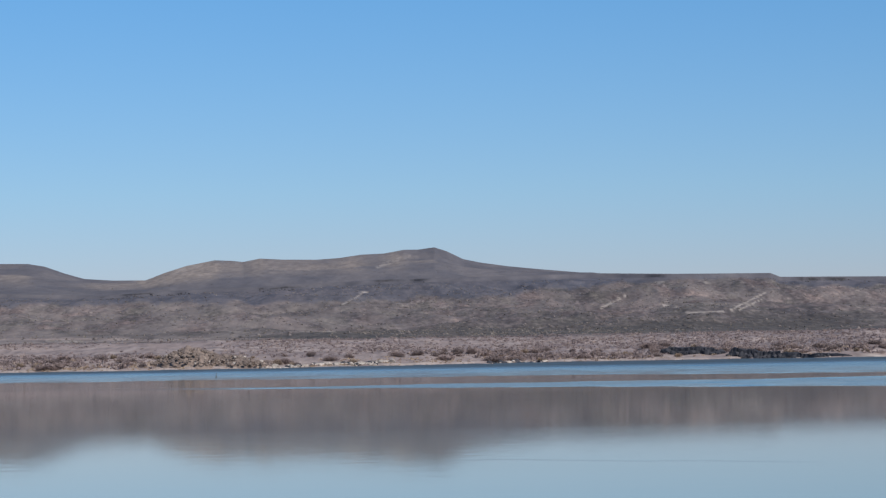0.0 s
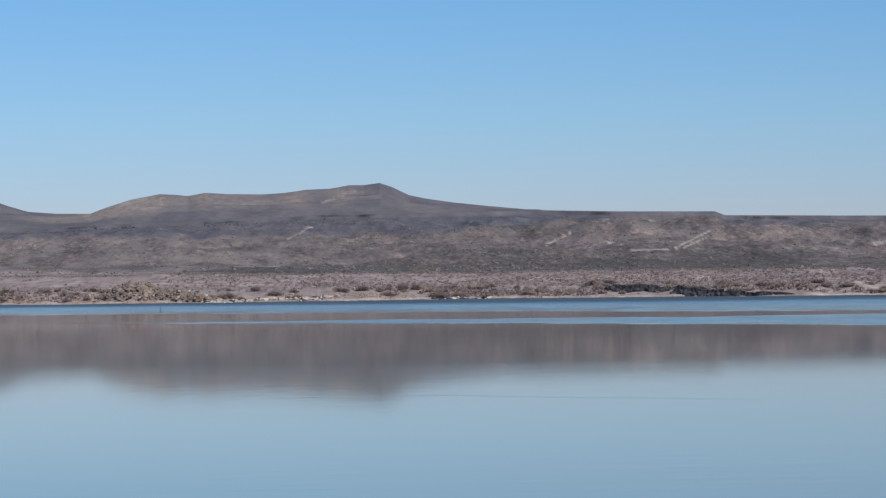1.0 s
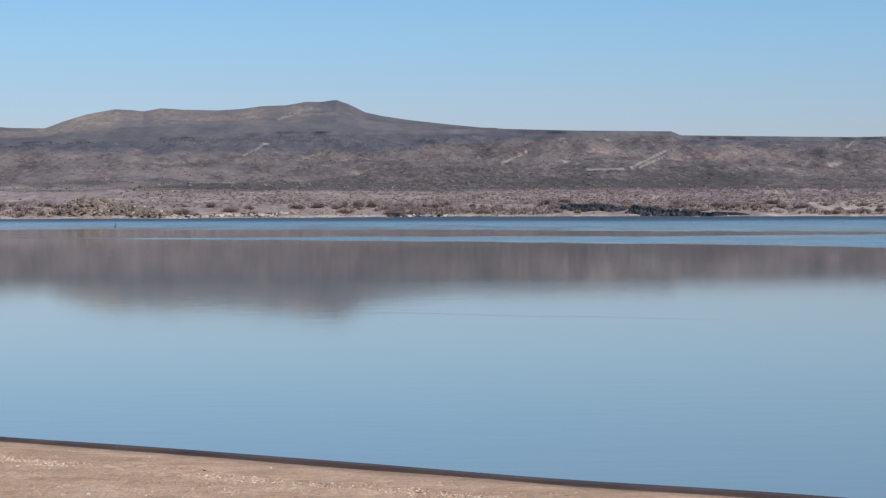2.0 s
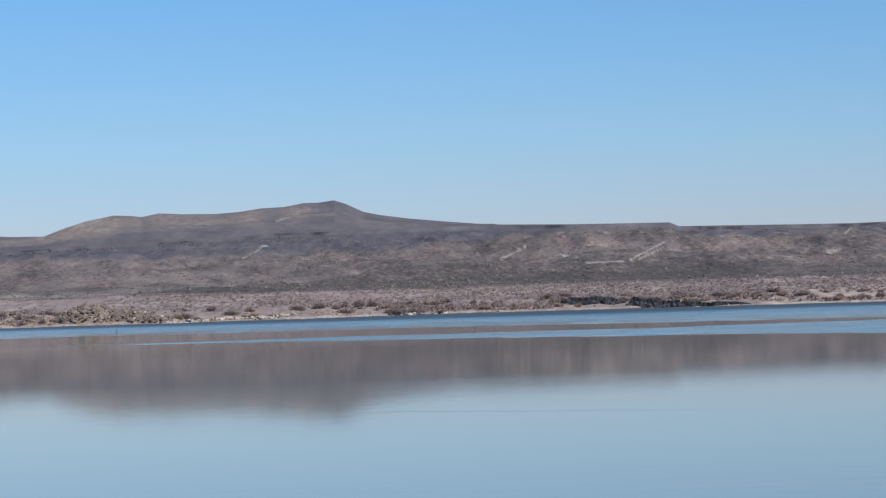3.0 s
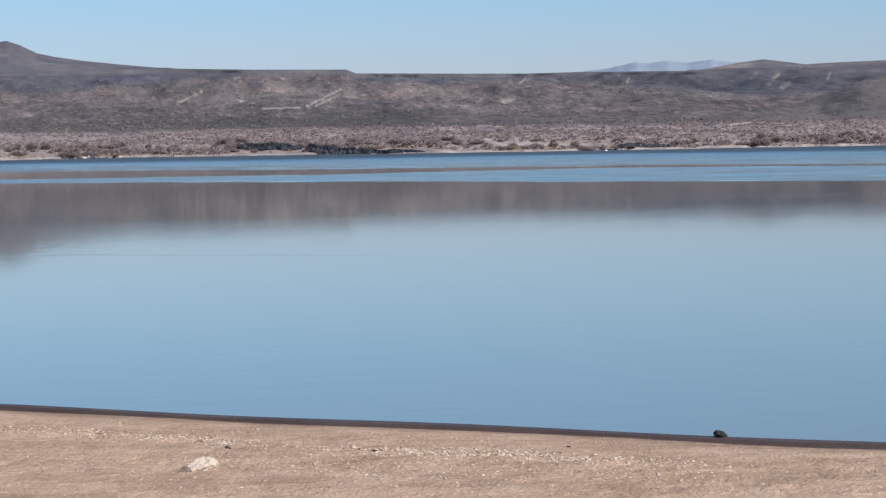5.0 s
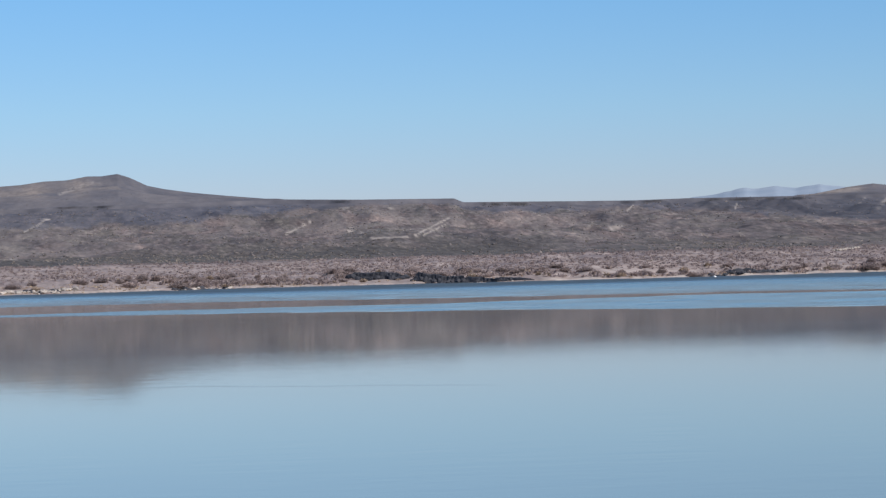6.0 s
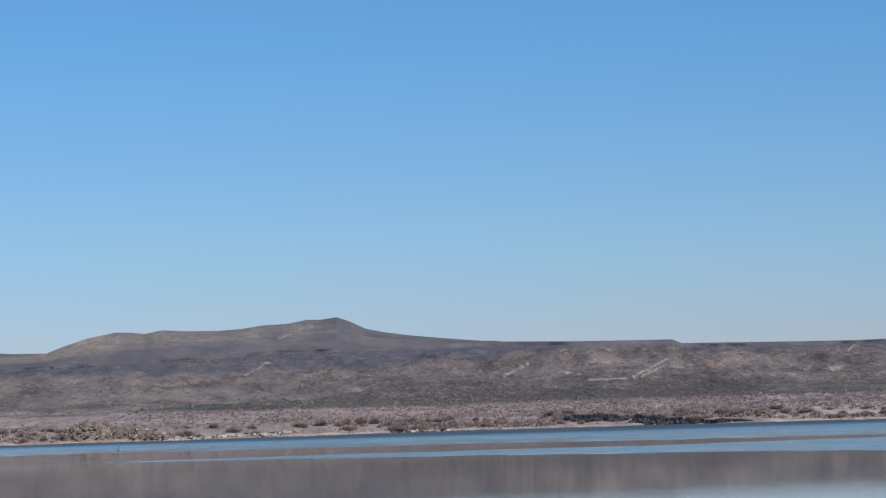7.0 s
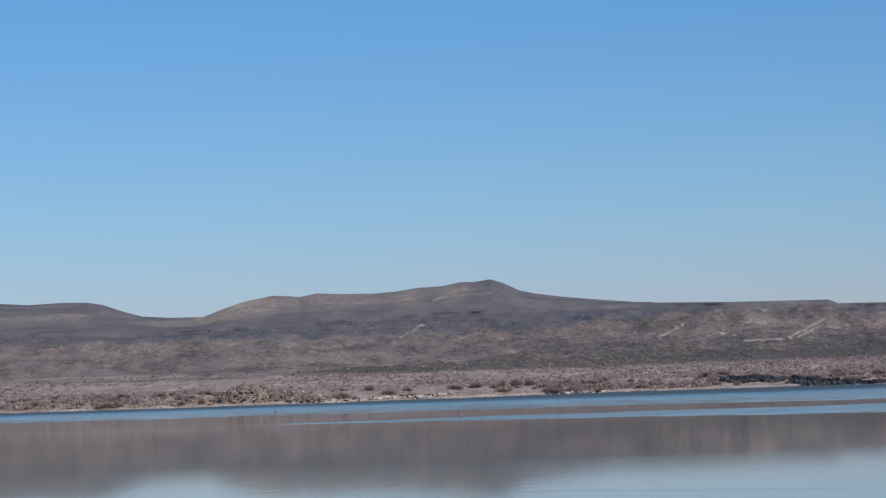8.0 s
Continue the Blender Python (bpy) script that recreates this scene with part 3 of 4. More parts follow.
# ---------------------------------------------------------------- plants, rocks and small things
def part(name, verts, faces, mat, parent=None, label=""):
    me = bpy.data.meshes.new(name)
    me.from_pydata(verts, [], faces)
    me.materials.append(mat)
    ob = new(name, me)
    if parent:
        ob.parent = parent
    if label:
        ob["label"] = label
    return ob


TWIG_GREY = plain("grey_brown_twigs", (0.190, 0.153, 0.148), (0.305, 0.246, 0.233), 3.0, 1.0, 0, 0.1)
TWIG_STRAW = plain("straw_twigs", (0.24, 0.185, 0.145), (0.36, 0.285, 0.225), 3.0, 1.0, 0, 0.1)
STEM = plain("bark", (0.09, 0.07, 0.06), (0.16, 0.13, 0.11), 8.0, 1.0, 0, 0.1)


def fan_of_twigs(rng, count, width, height, thick):
    """Bare twigs that fan out from the foot of a bush to a rounded crown."""
    verts, faces = [], []
    for _ in range(count):
        a, q = rng.uniform(0, 2 * math.pi), math.sqrt(rng.random())
        lift = math.sqrt(max(0.0, 1 - 0.85 * q * q)) * rng.uniform(0.72, 1.05)
        tip = Vector((math.cos(a) * q * width / 2, math.sin(a) * q * width / 2, height * lift * (0.8 + 0.2 * math.sin(3 * a))))
        root = Vector((tip.x * 0.30 + rng.gauss(0, 0.06) * width, tip.y * 0.30 + rng.gauss(0, 0.06) * width, tip.z * rng.uniform(0.0, 0.55)))
        side = Vector((rng.uniform(-1, 1), rng.uniform(-1, 1), rng.uniform(-0.2, 0.2))).normalized() * thick * rng.uniform(0.5, 1.2)
        mid = root.lerp(tip, 0.6) + Vector((rng.gauss(0, 0.05), rng.gauss(0, 0.05), rng.gauss(0, 0.05))) * width
        k = len(verts)
        verts += [root - side * 0.4, root + side * 0.4, mid + side, tip + side * 0.3, tip - side * 0.3, mid - side]
        faces += [(k, k + 1, k + 2, k + 5), (k + 5, k + 2, k + 3, k + 4)]
    return verts, faces


def stem_mesh(rng, width, height):
    """A few forked, tapered stems."""
    verts, faces = [], []
    for _ in range(6):
        a = rng.uniform(0, 2 * math.pi)
        foot = Vector((rng.gauss(0, 0.07), rng.gauss(0, 0.07), -0.15))
        knee = foot + Vector((math.cos(a) * width * 0.16, math.sin(a) * width * 0.16, height * 0.4))
        top = knee + Vector((math.cos(a) * width * 0.14, math.sin(a) * width * 0.14, height * 0.35))
        k = len(verts)
        for p, rad in ((foot, 0.06), (knee, 0.04), (top, 0.012)):
            for j in range(5):
                w = j * 2 * math.pi / 5
                verts.append(p + Vector((math.cos(w) * rad, math.sin(w) * rad, 0)))
        for s in (0, 5):
            for j in range(5):
                faces.append((k + s + j, k + s + (j + 1) % 5, k + s + 5 + (j + 1) % 5, k + s + 5 + j))
    return verts, faces


def bush(seed, width, height, mat, label, twigs=330):
    rng = random.Random(seed)
    thing = tagged(new("bush"), label, "bush", "bushes along the far shore")
    part("stems", *stem_mesh(rng, width, height), STEM, thing, "thin dark bark stems")
    part("crown", *fan_of_twigs(rng, int(1.35 * twigs), width, height, 0.054), mat, thing)
    return thing


GREY_LABEL = "leafless grey-brown desert bush on the sandy far shore"
THICKET_LABEL = "wide thicket of bare grey-brown bushes on pale sand"
STRAW_LABEL = "dry straw-coloured bush on the sandy far shore"
bushes = [bush(11, 3.8, 1.7, TWIG_GREY, GREY_LABEL), bush(12, 2.8, 1.7, TWIG_GREY, GREY_LABEL), bush(13, 5.2, 1.6, TWIG_GREY, GREY_LABEL),
          bush(14, 2.2, 1.4, TWIG_STRAW, STRAW_LABEL), bush(15, 3.4, 2.0, TWIG_GREY, GREY_LABEL), bush(16, 3.0, 1.5, TWIG_STRAW, STRAW_LABEL), bush(17, 7.5, 1.9, TWIG_GREY, THICKET_LABEL, 800), bush(18, 6.0, 1.5, TWIG_GREY, THICKET_LABEL, 650)]


def plant(kind, az, out, scale=1.0, turn=0.0):
    """A bush at an azimuth, some metres inland of the far water's edge."""
    r = float(far_shore(az)) + out
    x, y = ground_at(az, r)
    m = pose(x, y, height(az, r) - 0.05, 0, 0, turn)
    src = bushes[kind]
    ob = src if src.matrix_basis == Matrix() else copy_thing(src, m)
    ob.matrix_basis = m
    ob.scale = (scale * 0.92, scale * 0.92, scale * 0.92)
    return ob


rng = random.Random(5)
# the bushes that stand out: kind, azimuth, metres inland, scale
for kind, az, out, sc in [(4, -8.75, 9, 1.0), (0, -7.2, 14, 0.9), (1, -6.85, 8, 0.8), (3, -9.6, 10, 1.0), (5, -9.2, 14, 1.0), (2, -5.0, 40, 0.9), (2, -1.1, 30, 1.0),
                         (0, -0.6, 34, 1.0), (4, 0.3, 40, 1.15), (4, 0.62, 42, 1.2), (2, 0.0, 14, 1.1), (0, 0.9, 30, 1.0), (2, 2.1, 48, 1.0), (0, 3.4, 22, 0.9),
                         (0, 4.75, 24, 1.0), (3, 4.1, 20, 0.9), (2, 5.0, 55, 1.1), (5, 5.3, 14, 0.8), (2, 7.6, 46, 1.2), (4, 7.9, 40, 1.0), (5, 7.8, 18, 1.2),
                         (2, 8.5, 40, 1.1), (4, 8.9, 32, 0.9), (3, 9.3, 18, 0.8), (0, 10.6, 14, 0.9), (1, 11.2, 16, 0.8), (1, 11.7, 14, 0.8), (0, 12.1, 16, 0.9),
                         (5, 12.6, 22, 1.0), (0, 14.9, 14, 1.0), (2, 16.0, 18, 0.9), (0, 16.9, 16, 0.9), (2, 18.2, 14, 1.0), (2, -2.6, 22, 1.0), (5, -2.1, 10, 0.9)]:
    plant(kind, az, out, sc, rng.uniform(0, 360))
count = 0
while count < 230:
    az, out = rng.uniform(-12, 20.2), 3 + 48 * rng.random()
    r = float(far_shore(az)) + out
    x, y = ground_at(az, r)
    thick = float(fbm(np.array([x / 38.0]), np.array([y / 26.0]), 3, 101)[0])
    if thick + 0.1 < rng.uniform(-0.25, 0.45) or (az < -6.3 and rng.random() < 0.6) or (4.9 < az < 9.2 and out < 22) or (-6.4 < az < -4.1 and out < 24):
        continue
    count += 1
    plant(rng.choice((0, 0, 1, 2, 2, 3, 4, 5, 6, 6, 7, 7)), az, out, rng.uniform(0.45, 0.95), rng.uniform(0, 360))


def tufts(name, places, blades, thick, mat, label, category):
    """Low scrub too plentiful to count: each plant a handful of twig blades. places: x, y, z, width, height."""
    g = np.random.default_rng(7)
    p = np.repeat(np.array(places), blades, axis=0)
    n = len(p)
    a, q = g.uniform(0, 2 * np.pi, n), np.sqrt(g.random(n))
    tip = np.stack([np.cos(a) * q * p[:, 3] / 2, np.sin(a) * q * p[:, 3] / 2, p[:, 4] * np.sqrt(1 - 0.8 * q * q) * g.uniform(0.7, 1.05, n)], 1)
    root = tip * np.stack([np.full(n, 0.35), np.full(n, 0.35), g.uniform(-0.1, 0.4, n)], 1)
    side = g.normal(size=(n, 3)) * (thick * p[:, 3:4]) * 0.6
    co = np.stack([root - side * 0.7, root + side * 0.7, tip + side, tip - side], 1) + p[:, None, :3]
    me = bpy.data.meshes.new(name)
    me.vertices.add(n * 4)
    me.vertices.foreach_set("co", co.astype(np.float32).ravel())
    me.loops.add(n * 4)
    me.loops.foreach_set("vertex_index", np.arange(n * 4, dtype=np.int32))
    me.polygons.add(n)
    me.polygons.foreach_set("loop_start", np.arange(0, n * 4, 4, dtype=np.int32))
    me.update(calc_edges=True)
    tone = me.attributes.new("tone", 'FLOAT', 'POINT')
    tone.data.foreach_set("value", np.repeat(np.clip(np.repeat(g.random(len(places)), blades) + g.normal(0, 0.10, n), 0, 1), 4).astype(np.float32))
    me.materials.append(mat)
    return tagged(new(name, me), label, category, kind="stuff")


def scatter(seed, tries, r_lo, r_hi, keep, size):
    """Random places in the far sector, thinned by keep(x, y, s, df, g)."""
    g = np.random.default_rng(seed)
    az = g.uniform(-12.3, 20.3, tries)
    r = np.sqrt(g.uniform(r_lo ** 2, r_hi ** 2, tries))
    z, s, df, dn = land(az, r)
    x, y = r * np.sin(np.radians(az)), r * np.cos(np.radians(az))
    ok = keep(x, y, s, df, g)
    w = size(g, tries) * np.where((df > 0) & (df < 140), 0.95 - 0.42 * smooth(25, 60, df), 1.0)
    return np.stack([x, y, z - 0.05, w, w * g.uniform(0.26, 0.48, tries)], 1)[ok]


def island_material(name, *stops, rough=1.0, plant=False):
    m, n, l, b = material(name)
    if plant:
        fac = attr(n, "tone")
    else:
        fac = n.new("ShaderNodeNewGeometry").outputs["Random Per Island"]
    l.new(ramp(n, l, fac, *stops), b.inputs["Base Color"])
    b.inputs["Roughness"].default_value = rough
    b.inputs["Specular IOR Level"].default_value = 0.1
    return m


SCRUB = island_material("scrub_twigs", (0.0, (0.182, 0.147, 0.147)), (0.5, (0.226, 0.183, 0.180)), (0.85, (0.275, 0.224, 0.213)), (1.0, (0.34, 0.277, 0.243)), plant=True)
CREOSOTE = island_material("dark_scrub_leaves", (0.0, (0.115, 0.106, 0.097)), (0.5, (0.145, 0.132, 0.119)), (0.8, (0.175, 0.158, 0.138)), (1.0, (0.215, 0.193, 0.162)), plant=True)
shore_scrub = scatter(21, 46000, 470, 740, lambda x, y, s, df, g: (df > 3) & (df < 135) & ((df > 22) | (x < 47) | (x > 90)) & ((df > 22) | (x > -34) | (x < -56)) & (fbm(x / 38, y / 26, 3, 101) > g.uniform(-0.25, 0.45, len(x)) - 0.45 * smooth(40, 60, df) * (1 - 0.75 * smooth(60, 85, df) * (1 - smooth(1.0, 3.5, np.degrees(np.arctan2(x, y))))) - 0.10 * smooth(7.5, 9.5, np.degrees(np.arctan2(x, y))) + 0.22 * (1 - smooth(-62, -34, x))), lambda g, n: g.uniform(0.6, 2.2, n) ** 1.25)
tufts("shore_scrub", shore_scrub, 17, 0.062, SCRUB, "low grey-brown scrub covering the far shore", "scrub")
slope_scrub = scatter(22, 18000, 620, 1330, lambda x, y, s, df, g: (s > 0.0) & (s < 0.98) & (fbm(x / 60, y / 120, 3, 102) > g.uniform(-0.6, 0.5, len(x))), lambda g, n: 0.35 + 1.15 * g.random(n) ** 3)
tufts("slope_scrub", slope_scrub, 9, 0.095, CREOSOTE, "dark creosote scrub dotted over the slopes", "scrub")
def strew(name, x, y, z, size, mat, label, category, seed):
    """Broken stones in one sheet of geometry: uneven octahedra with their feet in the ground."""
    g = np.random.default_rng(seed)
    k = len(x)
    base = np.array([(1, 0, 0), (0, 1, 0), (-1, 0, 0), (0, -1, 0), (0, 0, 0.8), (0, 0, -0.5)], float)
    shape = base[None] * g.uniform(0.55, 1.45, (k, 6, 1)) * (size * 0.5)[:, None, None]
    shape[..., 0] *= 1.5
    shape = shape + g.normal(size=(k, 6, 3)) * (size * 0.10)[:, None, None]
    co = shape + np.stack([x, y, z + 0.1 * size], 1)[:, None, :]
    tri = np.array([(0, 1, 4), (1, 2, 4), (2, 3, 4), (3, 0, 4), (1, 0, 5), (2, 1, 5), (3, 2, 5), (0, 3, 5)])
    faces = (tri[None] + 6 * np.arange(k)[:, None, None]).reshape(-1)
    me = bpy.data.meshes.new(name)
    me.vertices.add(k * 6)
    me.vertices.foreach_set("co", co.astype(np.float32).ravel())
    me.loops.add(len(faces))
    me.loops.foreach_set("vertex_index", faces.astype(np.int32))
    me.polygons.add(len(faces) // 3)
    me.polygons.foreach_set("loop_start", np.arange(0, len(faces), 3, dtype=np.int32))
    me.update(calc_edges=True)
    me.materials.append(mat)
    return tagged(new(name, me), label, category, kind="stuff")


SLOPE_STONE = island_material("slope_stones", (0.0, (0.085, 0.077, 0.077)), (0.4, (0.12, 0.106, 0.103)), (0.7, (0.165, 0.145, 0.138)), (1.0, (0.225, 0.197, 0.184)))
st = scatter(25, 70000, 640, 1335, lambda x, y, s, df, g: (s > 0.02) & (s < 0.995) & (x < 0.28 * y) & ((np.abs(fbm(x / 48, y / 95, 3, 104)) < 0.028) | (np.abs(fbm(x / 30, y / 130, 3, 105)) < 0.014) | (g.random(len(x)) < 0.04)) & (fbm(x / 120, y / 200, 2, 106) > -0.25), lambda g, n: 0.28 + 0.8 * g.random(n) ** 4)
strew("slope_rocks", st[:, 0], st[:, 1], st[:, 2], st[:, 3], SLOPE_STONE, "broken pale and dark rocks in lines across the slopes", "rocks", 8)
def on_lip(x, y, s, df, g):
    az = np.degrees(np.arctan2(x, y))
    inside = np.zeros(len(x), bool)
    for a0, a1, e, w in LIPS:
        inside |= (az > a0) & (az < a1) & ((az < 0) | ((az > 8) & (az < 9.2)))
    return inside & (s > 0.966) & (s < 0.988) & (fbm(x / 25, y / 60, 2, 107) > g.uniform(-0.5, 0.3, len(x)))


lip = scatter(26, 24000, 1250, 1400, on_lip, lambda g, n: 0.4 + 0.6 * g.random(n) ** 2)
RIM_STONE = island_material("rim_basalt", (0.0, (0.030, 0.030, 0.034)), (0.7, (0.075, 0.070, 0.072)), (1.0, (0.15, 0.135, 0.128)))
strew("rim_rocks", lip[:, 0], lip[:, 1], lip[:, 2], lip[:, 3], RIM_STONE, "dark basalt blocks along the mesa rim", "rocks", 9)
DRY = island_material("dry_grass", (0.0, (0.19, 0.165, 0.145)), (0.6, (0.235, 0.205, 0.18)), (1.0, (0.31, 0.27, 0.23)), plant=True)
dry_grass = scatter(24, 44000, 640, 1330, lambda x, y, s, df, g: (df > 60) & (s < 0.97) & (fbm(x / 45, y / 150, 4, 103) > g.uniform(-0.25, 0.6, len(x))), lambda g, n: 0.3 + 0.75 * g.random(n) ** 2)
tufts("dry_grass", dry_grass, 6, 0.14, DRY, "pale dry grass tufts over the slopes", "grass")
STRAW = island_material("shore_straw", (0.0, (0.21, 0.155, 0.118)), (0.5, (0.30, 0.225, 0.165)), (1.0, (0.42, 0.33, 0.245)), plant=True)
shore_grass = scatter(27, 60000, 470, 680, lambda x, y, s, df, g: (df > 0.8) & (df < 42) & (fbm(x / 12, y / 9, 3, 108) > g.uniform(-0.25, 0.55, len(x)) - 0.35 * (1 - smooth(-70, -45, x)) + 0.014 * df), lambda g, n: 0.35 + 0.9 * g.random(n) ** 2)
tufts("shore_grass", shore_grass, 14, 0.06, STRAW, "dry straw grass along the far water's edge", "grass")
hill_scrub = scatter(23, 4000, 1340, 2700, lambda x, y, s, df, g: s > 1.0, lambda g, n: 0.5 + 1.0 * g.random(n) ** 2)
tufts("hill_scrub", hill_scrub, 8, 0.10, CREOSOTE, "sparse dark scrub on the distant hills", "scrub")

# rocks
BASALT = plain("dark_basalt", (0.022, 0.024, 0.031), (0.060, 0.061, 0.071), 1.6, 0.85, 0.05)
PALE_ROCK = plain("pale_lake_stained_rock", (0.22, 0.19, 0.168), (0.54, 0.49, 0.44), 1.2, 0.9, 0.05)
BROWN_ROCK = plain("brown_weathered_rock", (0.085, 0.068, 0.061), (0.25, 0.202, 0.174), 1.2, 0.9, 0.05)

KNOLL_EARTH = plain("tan_rubble_earth", (0.135, 0.105, 0.092), (0.285, 0.228, 0.192), 0.9, 0.95, 0.08)


def rock_mesh(name, seed, mat, detail=2, flat=0.7, taper=0.0, rugged=0.05):
    """An angular boulder about one metre across, its foot at the origin."""
    rng = random.Random(seed)
    bm = bmesh.new()
    bmesh.ops.create_icosphere(bm, subdivisions=detail, radius=0.5)
    cuts = [(Vector((rng.gauss(0, 1), rng.gauss(0, 1), rng.gauss(0, 1))).normalized(), rng.uniform(0.26, 0.42)) for _ in range(9)]
    off = Vector((seed * 3.7, seed * 1.3, 0))
    for v in bm.verts:
        for nrm, d in cuts:
            over = v.co.dot(nrm) - d
            if over > 0:
                v.co -= nrm * over
        v.co += v.normal * rugged * (noise.noise(v.co * 4 + off) + 0.6 * noise.noise(v.co * 9 - off))
        v.co.z = (v.co.z * flat + 0.5 * flat * 0.62) * (1 + taper * v.co.x)
    me = bpy.data.meshes.new(name)
    bm.to_mesh(me)
    bm.free()
    me.materials.append(mat)
    return me


BASALT_ROCKS = [rock_mesh("rock", 100 + k, BASALT, 2, 0.8) for k in range(5)]
PALE_ROCKS = [rock_mesh("rock", 120 + k, PALE_ROCK, 2, 0.8) for k in range(5)]
BROWN_ROCKS = [rock_mesh("rock", 140 + k, BROWN_ROCK, 2, 0.7) for k in range(5)]


def rock(meshes, az, r, size, rng, parent=None, lift=0.0, stretch=1.0, name="rock"):
    x, y = ground_at(az, r)
    ob = new(name, rng.choice(meshes))
    z = height(az, r) if height(az, r) > 0 else -0.1
    ob.matrix_basis = pose(x, y, z - 0.12 * size + lift, rng.uniform(-8, 8), rng.uniform(-8, 8), rng.uniform(0, 360)) @ Matrix.Diagonal((size * stretch, size, size * rng.uniform(0.8, 1.1), 1))
    if parent:
        ob.parent = parent
        ob.matrix_parent_inverse = parent.matrix_basis.inverted()
    return ob


def rock_ledge(az0, az1, out0, out1, tall0, tall1, meshes, label, seed, count, lift=0.0, wall=False, fall=5.0):
    """A low broken outcrop: boulders shoulder to shoulder between two azimuths, small ones among large."""
    rng = random.Random(seed)
    tall0, tall1 = 0.9 * tall0, 0.9 * tall1
    mid = (az0 + az1) / 2
    r = float(far_shore(mid)) + (out0 + out1) / 2
    thing = tagged(new("rock_ledge"), label, "rock ledge")
    x, y = ground_at(mid, r)
    thing.matrix_basis = pose(x, y, height(mid, r))
    if wall:
        # the standing face: columns of broken rock, top and foot uneven, running back into the bank
        verts, faces, cols = [], [], max(24, int((az1 - az0) * 26))
        for i in range(cols + 1):
            t = i / cols
            a = az0 + (az1 - az0) * t
            q = float(far_shore(a)) + out0 + (out1 - out0) * t
            tall = 0.86 * (tall0 + (tall1 - tall0) * t) * (0.25 + 0.75 * min(1.0, 9 * t, (fall * (1 - t)) if fall else 1.0)) * (1 + 0.12 * noise.noise(Vector((i * 0.13, seed, 0.0))) + 0.07 * noise.noise(Vector((i * 0.77, seed, 3.0))))
            foot = max(0.0, height(a, q)) - 0.4
            jut = 0.6 * noise.noise(Vector((i * 0.11, seed, 7.0))) + 0.15 * noise.noise(Vector((i * 0.83, seed, 9.0)))
            for dr, dz in ((jut - 0.5, 0.0), (jut - 0.3, 0.4 + tall * 0.45), (jut - 0.1 + rng.uniform(-0.2, 0.2), 0.4 + tall * 0.9), (jut + 0.5, 0.4 + tall), (3.0, 0.4 + tall * 0.97), (6.5, 0.1 + tall * 0.55)):
                px, py = ground_at(a + rng.uniform(-0.005, 0.005), q + dr + rng.uniform(-0.18, 0.18))
                verts.append((px - x, py - y, foot + dz * rng.uniform(0.93, 1.05) - height(mid, r)))
        for i in range(cols):
            for j in range(5):
                faces.append((i * 6 + j, i * 6 + 6 + j, i * 6 + 7 + j, i * 6 + 1 + j))
        face = part("rock_face", verts, faces, BASALT, thing, "dark fractured basalt face")
    for k in range(count):
        t = (k + rng.uniform(-0.3, 0.3)) / (count - 1)
        a = az0 + (az1 - az0) * t
        out = out0 + (out1 - out0) * t + (rng.uniform(-0.7, 0.5) if wall else rng.uniform(-0.8, 2.6))
        tall = tall0 + (tall1 - tall0) * max(0.0, min(1.0, t))
        rock(meshes, a, float(far_shore(a)) + out, tall * (rng.choice((rng.uniform(0.2, 0.5), rng.uniform(0.6, 1.2))) if wall else rng.uniform(0.6, 1.9)), rng, thing, lift, rng.uniform(0.7, 1.9) if wall else 1.5)
    return thing


rock_ledge(4.95, 6.3, 24, 18, 2.4, 2.0, BASALT_ROCKS, "dark basalt ledge above the sandy far shore", 31, 60, wall=True, fall=6.0)
rock_ledge(6.42, 7.6, 4, 3.5, 2.5, 1.85, BASALT_ROCKS, "broken black basalt ledge at the far water's edge", 32, 70, wall=True, fall=0)
rock_ledge(7.5, 9.2, 3.5, 2.5, 1.75, 0.5, BASALT_ROCKS, "low tapering black basalt ledge at the water's edge", 33, 34, wall=True)
rock_ledge(7.0, 9.0, 1.2, 1.4, 0.35, 0.3, PALE_ROCKS, "small pale rocks at the foot of the black ledge", 41, 16)
rock_ledge(13.2, 14.75, 3, 3, 0.7, 0.9, BASALT_ROCKS, "dark basalt outcrop at the far water's edge", 34, 60)
rock_ledge(13.65, 14.4, 6, 6, 1.2, 1.0, BASALT_ROCKS, "dark basalt hump behind the water's edge", 35, 34)
rock_ledge(-4.2, -1.2, 1.6, 1.6, 0.75, 0.9, PALE_ROCKS, "pale bleached boulders lining the far water's edge", 36, 80)
rock_ledge(-3.6, -1.4, 2.4, 1.8, 0.75, 0.85, BASALT_ROCKS, "dark boulders among pale ones on the shore", 37, 40)
rock_ledge(1.0, 2.2, 2.0, 2.0, 0.8, 0.9, BASALT_ROCKS, "dark broken rocks at the far water's edge", 38, 16)
rock_ledge(1.1, 2.3, 1.5, 1.5, 0.7, 0.8, PALE_ROCKS, "pale rocks at the far water's edge", 39, 14)
rock_ledge(15.95, 16.55, 100, 102, 0.55, 0.75, PALE_ROCKS, "white rock outcrop on the scrub flat", 40, 22)


